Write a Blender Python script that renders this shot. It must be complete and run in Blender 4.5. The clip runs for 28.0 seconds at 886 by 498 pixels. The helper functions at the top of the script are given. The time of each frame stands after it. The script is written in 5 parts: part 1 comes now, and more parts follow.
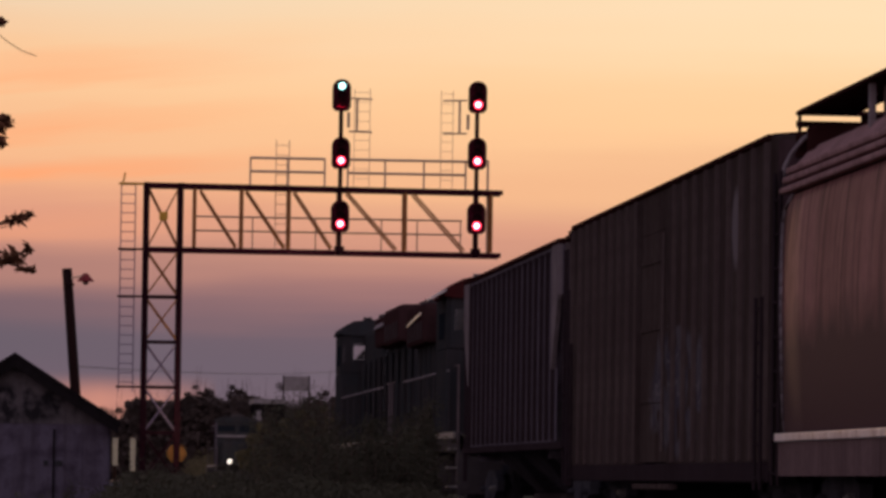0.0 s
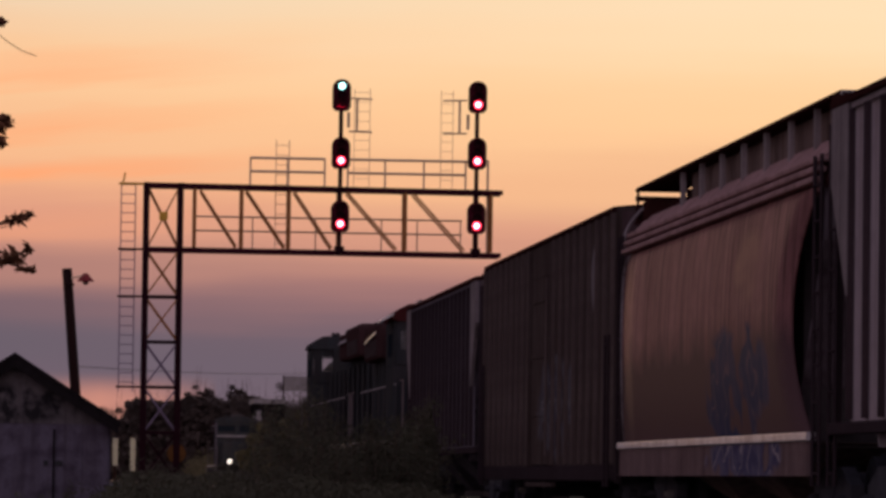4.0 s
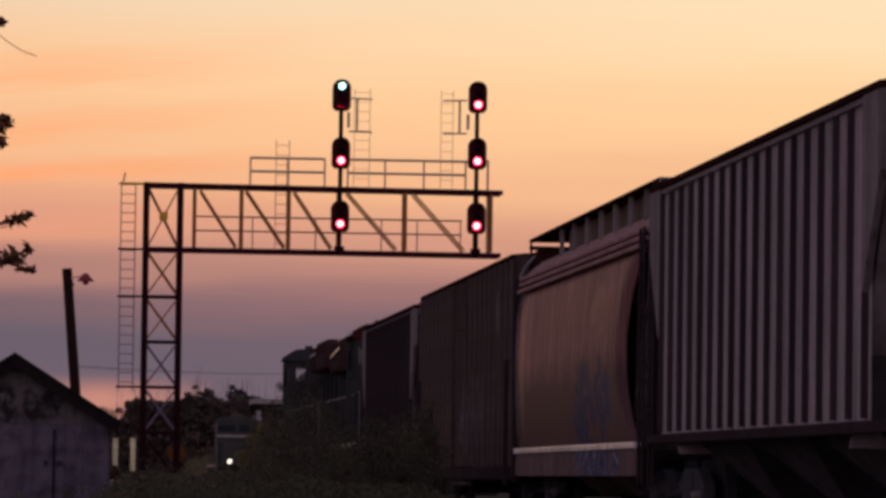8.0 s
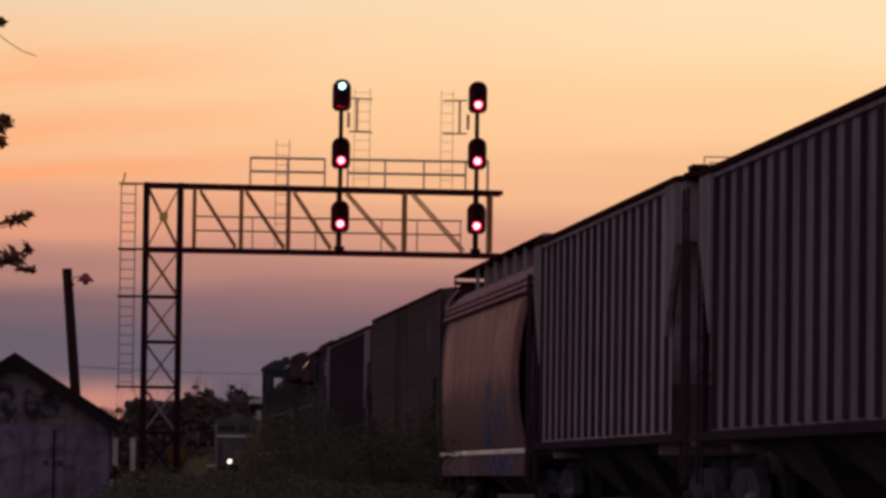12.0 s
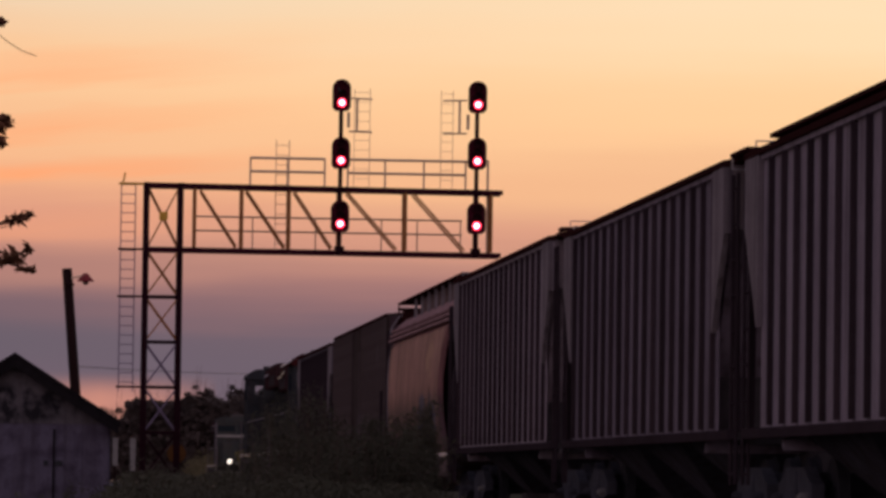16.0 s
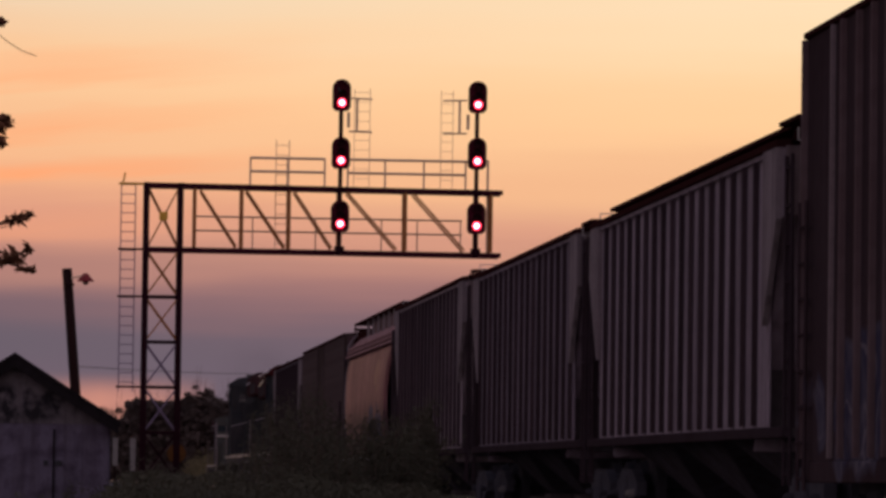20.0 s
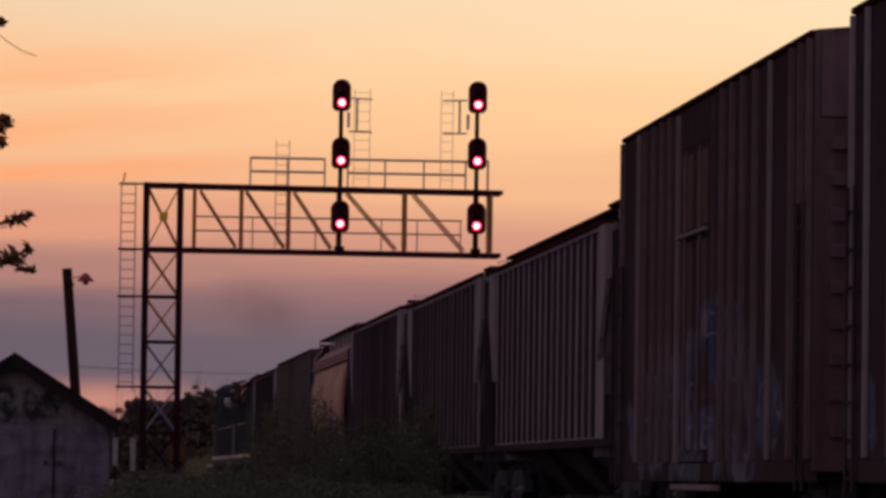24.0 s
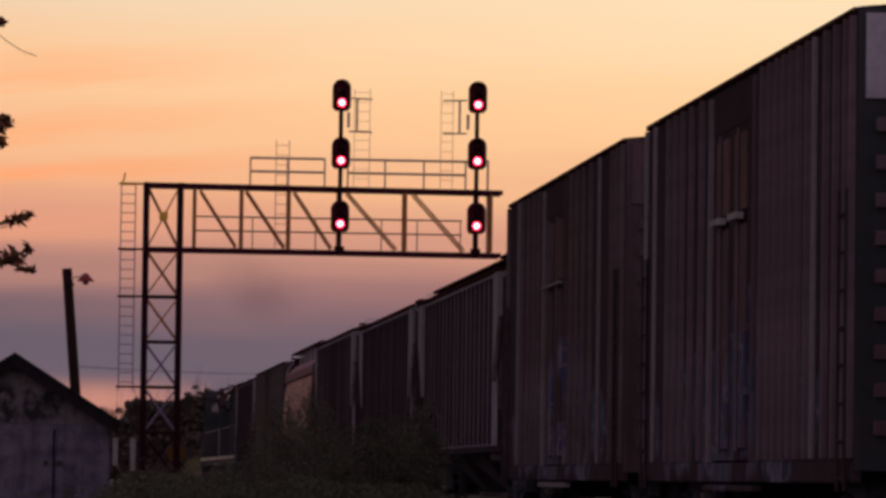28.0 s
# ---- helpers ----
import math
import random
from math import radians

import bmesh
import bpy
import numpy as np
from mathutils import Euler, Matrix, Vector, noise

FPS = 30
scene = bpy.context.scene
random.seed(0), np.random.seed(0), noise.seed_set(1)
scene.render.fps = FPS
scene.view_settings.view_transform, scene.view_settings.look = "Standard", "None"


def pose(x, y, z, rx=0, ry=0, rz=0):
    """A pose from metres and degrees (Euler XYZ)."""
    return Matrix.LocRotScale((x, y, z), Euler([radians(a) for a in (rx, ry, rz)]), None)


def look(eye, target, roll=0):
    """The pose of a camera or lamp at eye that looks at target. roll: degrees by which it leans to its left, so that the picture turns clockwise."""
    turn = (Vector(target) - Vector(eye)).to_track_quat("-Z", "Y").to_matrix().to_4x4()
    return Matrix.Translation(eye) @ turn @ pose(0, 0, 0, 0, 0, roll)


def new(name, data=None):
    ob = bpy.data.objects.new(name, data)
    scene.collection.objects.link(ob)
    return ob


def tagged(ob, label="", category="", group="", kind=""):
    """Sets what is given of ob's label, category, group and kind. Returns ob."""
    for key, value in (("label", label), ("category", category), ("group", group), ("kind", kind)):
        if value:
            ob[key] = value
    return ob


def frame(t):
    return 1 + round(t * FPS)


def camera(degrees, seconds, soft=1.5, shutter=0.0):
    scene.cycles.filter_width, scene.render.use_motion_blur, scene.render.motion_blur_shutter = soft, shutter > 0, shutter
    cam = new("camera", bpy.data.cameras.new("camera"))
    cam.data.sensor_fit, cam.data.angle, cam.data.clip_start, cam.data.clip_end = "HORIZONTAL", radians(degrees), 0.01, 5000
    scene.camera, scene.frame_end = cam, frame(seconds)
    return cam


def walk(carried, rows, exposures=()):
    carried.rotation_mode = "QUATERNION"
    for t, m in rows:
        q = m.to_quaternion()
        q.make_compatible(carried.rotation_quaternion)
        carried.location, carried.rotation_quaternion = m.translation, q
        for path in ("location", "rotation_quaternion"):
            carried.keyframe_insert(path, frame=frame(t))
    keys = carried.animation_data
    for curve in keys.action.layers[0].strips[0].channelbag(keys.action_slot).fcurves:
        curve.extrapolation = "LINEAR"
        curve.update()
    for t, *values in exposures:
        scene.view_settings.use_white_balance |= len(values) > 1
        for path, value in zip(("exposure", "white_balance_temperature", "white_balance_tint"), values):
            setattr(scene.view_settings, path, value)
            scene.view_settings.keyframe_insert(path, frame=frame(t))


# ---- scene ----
# A freight train draws away under a cantilever signal bridge after sunset. Track runs along +Y, rail top at z = 0.
SECONDS = 28.0
EYE = (0.0, 0.0, 0.6)
AIM = (8.174792, 99.551136, 5.369081)
cam = camera(10.418, SECONDS, soft=3.3)
walk(cam, [(0.0, look(EYE, AIM, 0.776)), (SECONDS, look(EYE, AIM, 0.776))], exposures=[(0.0, 0.0), (SECONDS, 0.0)])

TRACK_X = 9.18          # centre of the train's track
TRACK2_X = 13.65        # centre of the second track
GANTRY_Y = 160.0
GROUND_Z = -0.95


# ---- world and light ----
def make_world():
    w = bpy.data.worlds.new("dusk_sky")
    w.use_nodes = True
    scene.world = w
    nt = w.node_tree
    n, l = nt.nodes, nt.links
    n.clear()
    out = n.new("ShaderNodeOutputWorld")
    bg = n.new("ShaderNodeBackground")
    tc = n.new("ShaderNodeTexCoord")
    sep = n.new("ShaderNodeSeparateXYZ")
    l.new(tc.outputs["Generated"], sep.inputs[0])

    def math_node(op, a, b=None, clamp=False):
        m = n.new("ShaderNodeMath")
        m.operation, m.use_clamp = op, clamp
        for i, v in enumerate((a, b)):
            if v is None:
                continue
            if isinstance(v, (int, float)):
                m.inputs[i].default_value = v
            else:
                l.new(v, m.inputs[i])
        return m.outputs[0]

    def ramp(fac, stops):
        r = n.new("ShaderNodeValToRGB")
        r.color_ramp.interpolation = "EASE"
        els = r.color_ramp.elements
        while len(els) < len(stops):
            els.new(0.5)
        for e, (p, c) in zip(els, stops):
            e.position, e.color = p, (*c, 1)
        l.new(fac, r.inputs[0])
        return r.outputs[0]

    def mix(fac, a, b, mode="MIX"):
        m = n.new("ShaderNodeMix")
        m.data_type, m.blend_type = "RGBA", mode
        if isinstance(fac, (int, float)):
            m.inputs[0].default_value = fac
        else:
            l.new(fac, m.inputs[0])
        for i, v in ((6, a), (7, b)):
            if isinstance(v, tuple):
                m.inputs[i].default_value = (*v, 1)
            else:
                l.new(v, m.inputs[i])
        return m.outputs[2]

    x, y, z = sep.outputs
    low = math_node("MULTIPLY", z, 8.0, True)                       # 0 to 7 degrees of height
    ahead = math_node("MAXIMUM", y, 0.02)
    side = math_node("DIVIDE", x, ahead)
    across = math_node("ADD", math_node("MULTIPLY", side, 4.6), 0.08, True)
    # soft streaks of cloud, long and level
    comb = n.new("ShaderNodeCombineXYZ")
    l.new(math_node("MULTIPLY", side, 9.0), comb.inputs[0])
    l.new(math_node("MULTIPLY", z, 95.0), comb.inputs[1])
    noise_tex = n.new("ShaderNodeTexNoise")
    noise_tex.inputs["Scale"].default_value = 1.0
    noise_tex.inputs["Detail"].default_value = 3.0
    noise_tex.inputs["Roughness"].default_value = 0.5
    l.new(comb.outputs[0], noise_tex.inputs["Vector"])
    wob = math_node("MULTIPLY", math_node("SUBTRACT", noise_tex.outputs[0], 0.5), 0.10)
    h = math_node("ADD", low, wob, True)
    left = ramp(h, LEFT_SKY)
    right = ramp(h, RIGHT_SKY)
    sunset = mix(across, left, right)
    # peach streaks of high cloud, strongest to the left
    comb_fine = n.new("ShaderNodeCombineXYZ")
    l.new(math_node("MULTIPLY", side, 34.0), comb_fine.inputs[0])
    l.new(math_node("MULTIPLY", math_node("SUBTRACT", z, math_node("MULTIPLY", side, 0.10)), 420.0), comb_fine.inputs[1])
    wisp_tex = n.new("ShaderNodeTexNoise")
    wisp_tex.inputs["Scale"].default_value = 1.0
    wisp_tex.inputs["Detail"].default_value = 4.0
    l.new(comb_fine.outputs[0], wisp_tex.inputs["Vector"])
    wisp = math_node("SUBTRACT", wisp_tex.outputs[0], 0.5)
    lift = math_node("ADD", low, math_node("MULTIPLY", math_node("SUBTRACT", noise_tex.outputs[0], 0.5), 0.07))
    lift = math_node("SUBTRACT", math_node("ADD", lift, math_node("MULTIPLY", wisp, 0.035)), math_node("MULTIPLY", side, 0.75))
    fade = math_node("SUBTRACT", 1.0, math_node("MULTIPLY", math_node("MAXIMUM", side, 0.0), 17.0), True)
    for centre, half_width, strength in ((0.495, 0.028, 0.95), (0.572, 0.030, 0.62), (0.662, 0.034, 0.60), (0.41, 0.03, 0.25)):
        band = math_node("SUBTRACT", 1.0, math_node("DIVIDE", math_node("ABSOLUTE", math_node("SUBTRACT", lift, centre)), half_width), True)
        thick = math_node("ADD", 0.85, math_node("MULTIPLY", wisp, 1.3), True)
        band = math_node("MULTIPLY", math_node("MULTIPLY", math_node("MULTIPLY", math_node("SMOOTH_MIN", band, 0.8), thick), fade), strength, True)
        sunset = mix(band, sunset, (1.05, 0.39, 0.165))
    # afterglow low down where the sun went
    near = math_node("SUBTRACT", 1.0, math_node("MULTIPLY", math_node("ABSOLUTE", math_node("SUBTRACT", side, 0.012)), 42.0), True)
    glow_low = ramp(low, [(0.0, (1, 1, 1)), (0.125, (1, 1, 1)), (0.175, (0, 0, 0))])
    sunset = mix(math_node("MULTIPLY", math_node("POWER", near, 0.6), glow_low), sunset, (0.60, 0.26, 0.20))
    # the rest of the dome
    sky = n.new("ShaderNodeTexSky")
    sky.sky_type, sky.sun_disc = "NISHITA", False
    sky.sun_elevation, sky.sun_rotation = radians(0.6), radians(SUN_AZIMUTH)
    dome = ramp(z, [(0.0, (0.20, 0.148, 0.19)), (0.12, (0.25, 0.185, 0.24)), (0.5, (0.175, 0.155, 0.23)), (1.0, (0.11, 0.115, 0.185))])
    # unseen brighter sky behind the camera, added to light faces turned towards it
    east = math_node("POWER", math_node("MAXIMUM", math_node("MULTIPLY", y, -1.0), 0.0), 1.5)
    rear_fill = ramp(z, [(0.0, (0.50, 0.38, 0.50)), (0.25, (0.64, 0.48, 0.62)), (0.6, (0.33, 0.29, 0.44)), (1.0, (0.07, 0.08, 0.14))])
    dome = mix(east, dome, rear_fill)
    dome = mix(0.03, dome, sky.outputs[0], "ADD")
    glow = math_node("MULTIPLY", math_node("POWER", math_node("MAXIMUM", y, 0.0), 5.0),
                     math_node("SUBTRACT", 1.0, math_node("MULTIPLY", math_node("MAXIMUM", math_node("SUBTRACT", z, 0.1), 0.0), 2.2), True), True)
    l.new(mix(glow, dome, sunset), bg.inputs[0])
    bg.inputs[1].default_value = SKY_STRENGTH
    l.new(bg.outputs[0], out.inputs[0])


SUN_AZIMUTH = 1.0
SKY_STRENGTH = 1.0
LEFT_SKY = [(0, (0.247, 0.14, 0.153)), (0.14, (0.168, 0.120, 0.153)), (0.22, (0.150, 0.117, 0.149)), (0.28, (0.202, 0.129, 0.151)),
            (0.34, (0.445, 0.219, 0.185)), (0.42, (0.739, 0.333, 0.224)), (0.49, (0.922, 0.446, 0.243)), (0.56, (0.953, 0.514, 0.278)), (0.66, (0.974, 0.582, 0.321)), (0.84, (0.881, 0.67, 0.463))]
RIGHT_SKY = [(0, (0.268, 0.149, 0.163)), (0.08, (0.172, 0.124, 0.162)), (0.16, (0.142, 0.117, 0.154)), (0.23, (0.202, 0.127, 0.156)),
             (0.3, (0.467, 0.214, 0.19)), (0.38, (0.739, 0.356, 0.238)), (0.48, (0.943, 0.545, 0.294)), (0.6, (1.1, 0.693, 0.356)), (0.74, (1.1, 0.811, 0.489)), (0.9, (1.07, 0.875, 0.593))]
make_world()

sun_data = bpy.data.lights.new("sun", "SUN")
sun_data.energy, sun_data.angle, sun_data.color = 0.25, radians(12), (1.0, 0.55, 0.35)
sun = new("sun", sun_data)
sun.matrix_world = look((0, 60, 40), (0 - 100 * math.sin(radians(SUN_AZIMUTH)), 60 - 100, 40 - 3.0))


# ---- materials ----
def material(name, base, rough=0.6, metal=0.0, second=None, scale=3.0, stretch=(1, 1, 1), amount=0.5, bump=0.0, bump_scale=20.0, spec=0.5, vary=0.0, emit=None, power=0.0,
             streaks=0.0, patches=(), graffiti=()):
    m = bpy.data.materials.new(name)
    m.use_nodes = True
    nt = m.node_tree
    n, l = nt.nodes, nt.links
    b = n["Principled BSDF"]
    b.inputs["Roughness"].default_value, b.inputs["Metallic"].default_value = rough, metal
    b.inputs["Specular IOR Level"].default_value = spec
    tc = n.new("ShaderNodeTexCoord")
    mp = n.new("ShaderNodeMapping")
    mp.inputs["Scale"].default_value = stretch
    l.new(tc.outputs["Object"], mp.inputs[0])

    def noise_at(s, detail=4.0, vec=None):
        t = n.new("ShaderNodeTexNoise")
        t.inputs["Scale"].default_value, t.inputs["Detail"].default_value = s, detail
        l.new(vec or mp.outputs[0], t.inputs["Vector"])
        return t.outputs[0]

    def stops(v, lo, hi):
        r = n.new("ShaderNodeMapRange")
        r.inputs["From Min"].default_value, r.inputs["From Max"].default_value = lo, hi
        l.new(v, r.inputs["Value"])
        return r.outputs[0]

    def mixed(f, a, c):
        x = n.new("ShaderNodeMix")
        x.data_type = "RGBA"
        if isinstance(f, float):
            x.inputs[0].default_value = f
        else:
            l.new(f, x.inputs[0])
        for i, v in ((6, a), (7, c)):
            if isinstance(v, tuple):
                x.inputs[i].default_value = (*v, 1)
            else:
                l.new(v, x.inputs[i])
        return x.outputs[2]

    def times(v, k):
        x = n.new("ShaderNodeMath")
        x.operation = "MULTIPLY"
        l.new(v, x.inputs[0])
        x.inputs[1].default_value = k
        return x.outputs[0]

    second = second or tuple(c * 0.55 for c in base)
    col = mixed(times(stops(noise_at(scale), 0.35, 0.68), amount), base, second)
    col = mixed(times(stops(noise_at(scale * 9), 0.4, 0.75), amount * 0.5), col, tuple(c * 0.6 for c in second))
    if streaks:
        mp2 = n.new("ShaderNodeMapping")
        mp2.inputs["Scale"].default_value = (4.0, 5.0, 0.18)
        l.new(tc.outputs["Object"], mp2.inputs[0])
        col = mixed(times(stops(noise_at(1.6, 5.0, mp2.outputs[0]), 0.45, 0.7), streaks), col, (0.045, 0.028, 0.022))
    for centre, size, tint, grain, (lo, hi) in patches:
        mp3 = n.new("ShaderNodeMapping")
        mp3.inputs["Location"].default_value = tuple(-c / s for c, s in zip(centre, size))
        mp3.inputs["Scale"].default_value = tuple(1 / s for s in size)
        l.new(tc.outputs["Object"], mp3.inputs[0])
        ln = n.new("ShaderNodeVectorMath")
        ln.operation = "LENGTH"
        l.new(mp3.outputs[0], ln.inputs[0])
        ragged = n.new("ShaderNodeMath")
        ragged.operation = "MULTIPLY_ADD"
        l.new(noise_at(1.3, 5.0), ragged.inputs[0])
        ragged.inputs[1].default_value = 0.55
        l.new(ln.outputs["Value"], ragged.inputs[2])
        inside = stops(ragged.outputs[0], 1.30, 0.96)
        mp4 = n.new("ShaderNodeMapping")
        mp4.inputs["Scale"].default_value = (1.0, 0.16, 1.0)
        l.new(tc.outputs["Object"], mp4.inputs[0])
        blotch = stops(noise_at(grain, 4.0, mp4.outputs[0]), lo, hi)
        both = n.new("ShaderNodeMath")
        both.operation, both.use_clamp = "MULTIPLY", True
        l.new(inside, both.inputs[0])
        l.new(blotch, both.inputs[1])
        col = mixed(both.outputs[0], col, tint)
    for centre, size, fills, grain in graffiti:
        # sprayed lettering: fat shapes in two tints with thin pale and dark outlines
        mp5 = n.new("ShaderNodeMapping")
        mp5.inputs["Location"].default_value = tuple(-c / s for c, s in zip(centre, size))
        mp5.inputs["Scale"].default_value = tuple(1 / s for s in size)
        l.new(tc.outputs["Object"], mp5.inputs[0])
        ln = n.new("ShaderNodeVectorMath")
        ln.operation = "LENGTH"
        l.new(mp5.outputs[0], ln.inputs[0])
        mp6 = n.new("ShaderNodeMapping")
        mp6.inputs["Location"].default_value = centre
        mp6.inputs["Scale"].default_value = (0.0, 0.75, 1.0)
        l.new(tc.outputs["Object"], mp6.inputs[0])
        letters = noise_at(grain, 1.5, mp6.outputs[0])
        edge = n.new("ShaderNodeMath")
        edge.operation = "MULTIPLY_ADD"
        l.new(noise_at(grain * 0.8, 3.0, mp6.outputs[0]), edge.inputs[0])
        edge.inputs[1].default_value = 0.8
        l.new(ln.outputs["Value"], edge.inputs[2])
        inside = stops(edge.outputs[0], 1.40, 1.25)
        shade = mixed(stops(noise_at(grain * 1.7, 2.0, mp6.outputs[0]), 0.45, 0.55), fills[0], fills[1])
        for lo, hi, tint in ((0.40, 0.44, None), (0.53, 0.545, fills[2]), (0.56, 0.575, shade)):
            m_ = n.new("ShaderNodeMath")
            m_.operation, m_.use_clamp = "MULTIPLY", True
            l.new(inside, m_.inputs[0])
            l.new(stops(letters, lo, hi), m_.inputs[1])
            col = mixed(m_.outputs[0], col, shade if tint is None else tint)
    if vary:
        oi = n.new("ShaderNodeObjectInfo")
        hs = n.new("ShaderNodeHueSaturation")
        mr = n.new("ShaderNodeMapRange")
        mr.inputs["To Min"].default_value, mr.inputs["To Max"].default_value = 1 - vary, 1 + vary
        l.new(oi.outputs["Random"], mr.inputs["Value"])
        l.new(mr.outputs[0], hs.inputs["Value"])
        l.new(col, hs.inputs["Color"])
        col = hs.outputs[0]
    l.new(col, b.inputs["Base Color"])
    if bump:
        bp = n.new("ShaderNodeBump")
        bp.inputs["Strength"].default_value, bp.inputs["Distance"].default_value = bump, 0.02
        l.new(noise_at(bump_scale), bp.inputs["Height"])
        l.new(bp.outputs[0], b.inputs["Normal"])
    if emit:
        b.inputs["Emission Color"].default_value = (*emit, 1)
        b.inputs["Emission Strength"].default_value = power
    return m


def glass(name, tint=(0.02, 0.025, 0.03)):
    return material(name, tint, 0.5, 0.0, tint, spec=0.0, amount=0.2)


def clear_glass(name):
    """A thin clear pane: see-through with a faint dusty gloss."""
    m = bpy.data.materials.new(name)
    m.use_nodes = True
    nt = m.node_tree
    n, l = nt.nodes, nt.links
    n.remove(n["Principled BSDF"])
    see, gloss, both = n.new("ShaderNodeBsdfTransparent"), n.new("ShaderNodeBsdfGlossy"), n.new("ShaderNodeMixShader")
    gloss.inputs["Roughness"].default_value = 0.25
    dust = n.new("ShaderNodeTexNoise")
    dust.inputs["Scale"].default_value = 6.0
    k = n.new("ShaderNodeMath")
    k.operation = "MULTIPLY"
    k.inputs[1].default_value = 0.2
    l.new(dust.outputs[0], k.inputs[0])
    l.new(k.outputs[0], both.inputs[0])
    l.new(see.outputs[0], both.inputs[1])
    l.new(gloss.outputs[0], both.inputs[2])
    l.new(both.outputs[0], n["Material Output"].inputs[0])
    return m


def smoke(name, radii, thickness):
    """Thin sooty haze, thickest in the middle of its puff and gone at its rim."""
    m = bpy.data.materials.new(name)
    m.use_nodes = True
    nt = m.node_tree
    n, l = nt.nodes, nt.links
    n.remove(n["Principled BSDF"])
    tc, mp, ln = n.new("ShaderNodeTexCoord"), n.new("ShaderNodeMapping"), n.new("ShaderNodeVectorMath")
    mp.inputs["Scale"].default_value = (1 / radii[0], 0.0, 1 / radii[2])
    ln.operation = "LENGTH"
    l.new(tc.outputs["Object"], mp.inputs[0])
    l.new(mp.outputs[0], ln.inputs[0])
    fall = n.new("ShaderNodeMapRange")
    fall.interpolation_type = "SMOOTHERSTEP"
    fall.inputs["From Min"].default_value, fall.inputs["From Max"].default_value = 1.0, 0.0
    fall.inputs["To Max"].default_value = thickness
    l.new(ln.outputs["Value"], fall.inputs["Value"])
    wisps = n.new("ShaderNodeTexNoise")
    wisps.inputs["Scale"].default_value, wisps.inputs["Detail"].default_value = 1.1, 4.0
    l.new(tc.outputs["Object"], wisps.inputs["Vector"])
    k = n.new("ShaderNodeMath")
    k.operation, k.use_clamp = "MULTIPLY", True
    l.new(fall.outputs[0], k.inputs[0])
    twice = n.new("ShaderNodeMath")
    twice.operation = "MULTIPLY"
    twice.inputs[1].default_value = 2.0
    l.new(wisps.outputs[0], twice.inputs[0])
    l.new(twice.outputs[0], k.inputs[1])
    see, soot_body, both = n.new("ShaderNodeBsdfTransparent"), n.new("ShaderNodeBsdfDiffuse"), n.new("ShaderNodeMixShader")
    soot_body.inputs["Color"].default_value = (0.10, 0.075, 0.07, 1)
    l.new(k.outputs[0], both.inputs[0])
    l.new(see.outputs[0], both.inputs[1])
    l.new(soot_body.outputs[0], both.inputs[2])
    l.new(both.outputs[0], n["Material Output"].inputs[0])
    return m


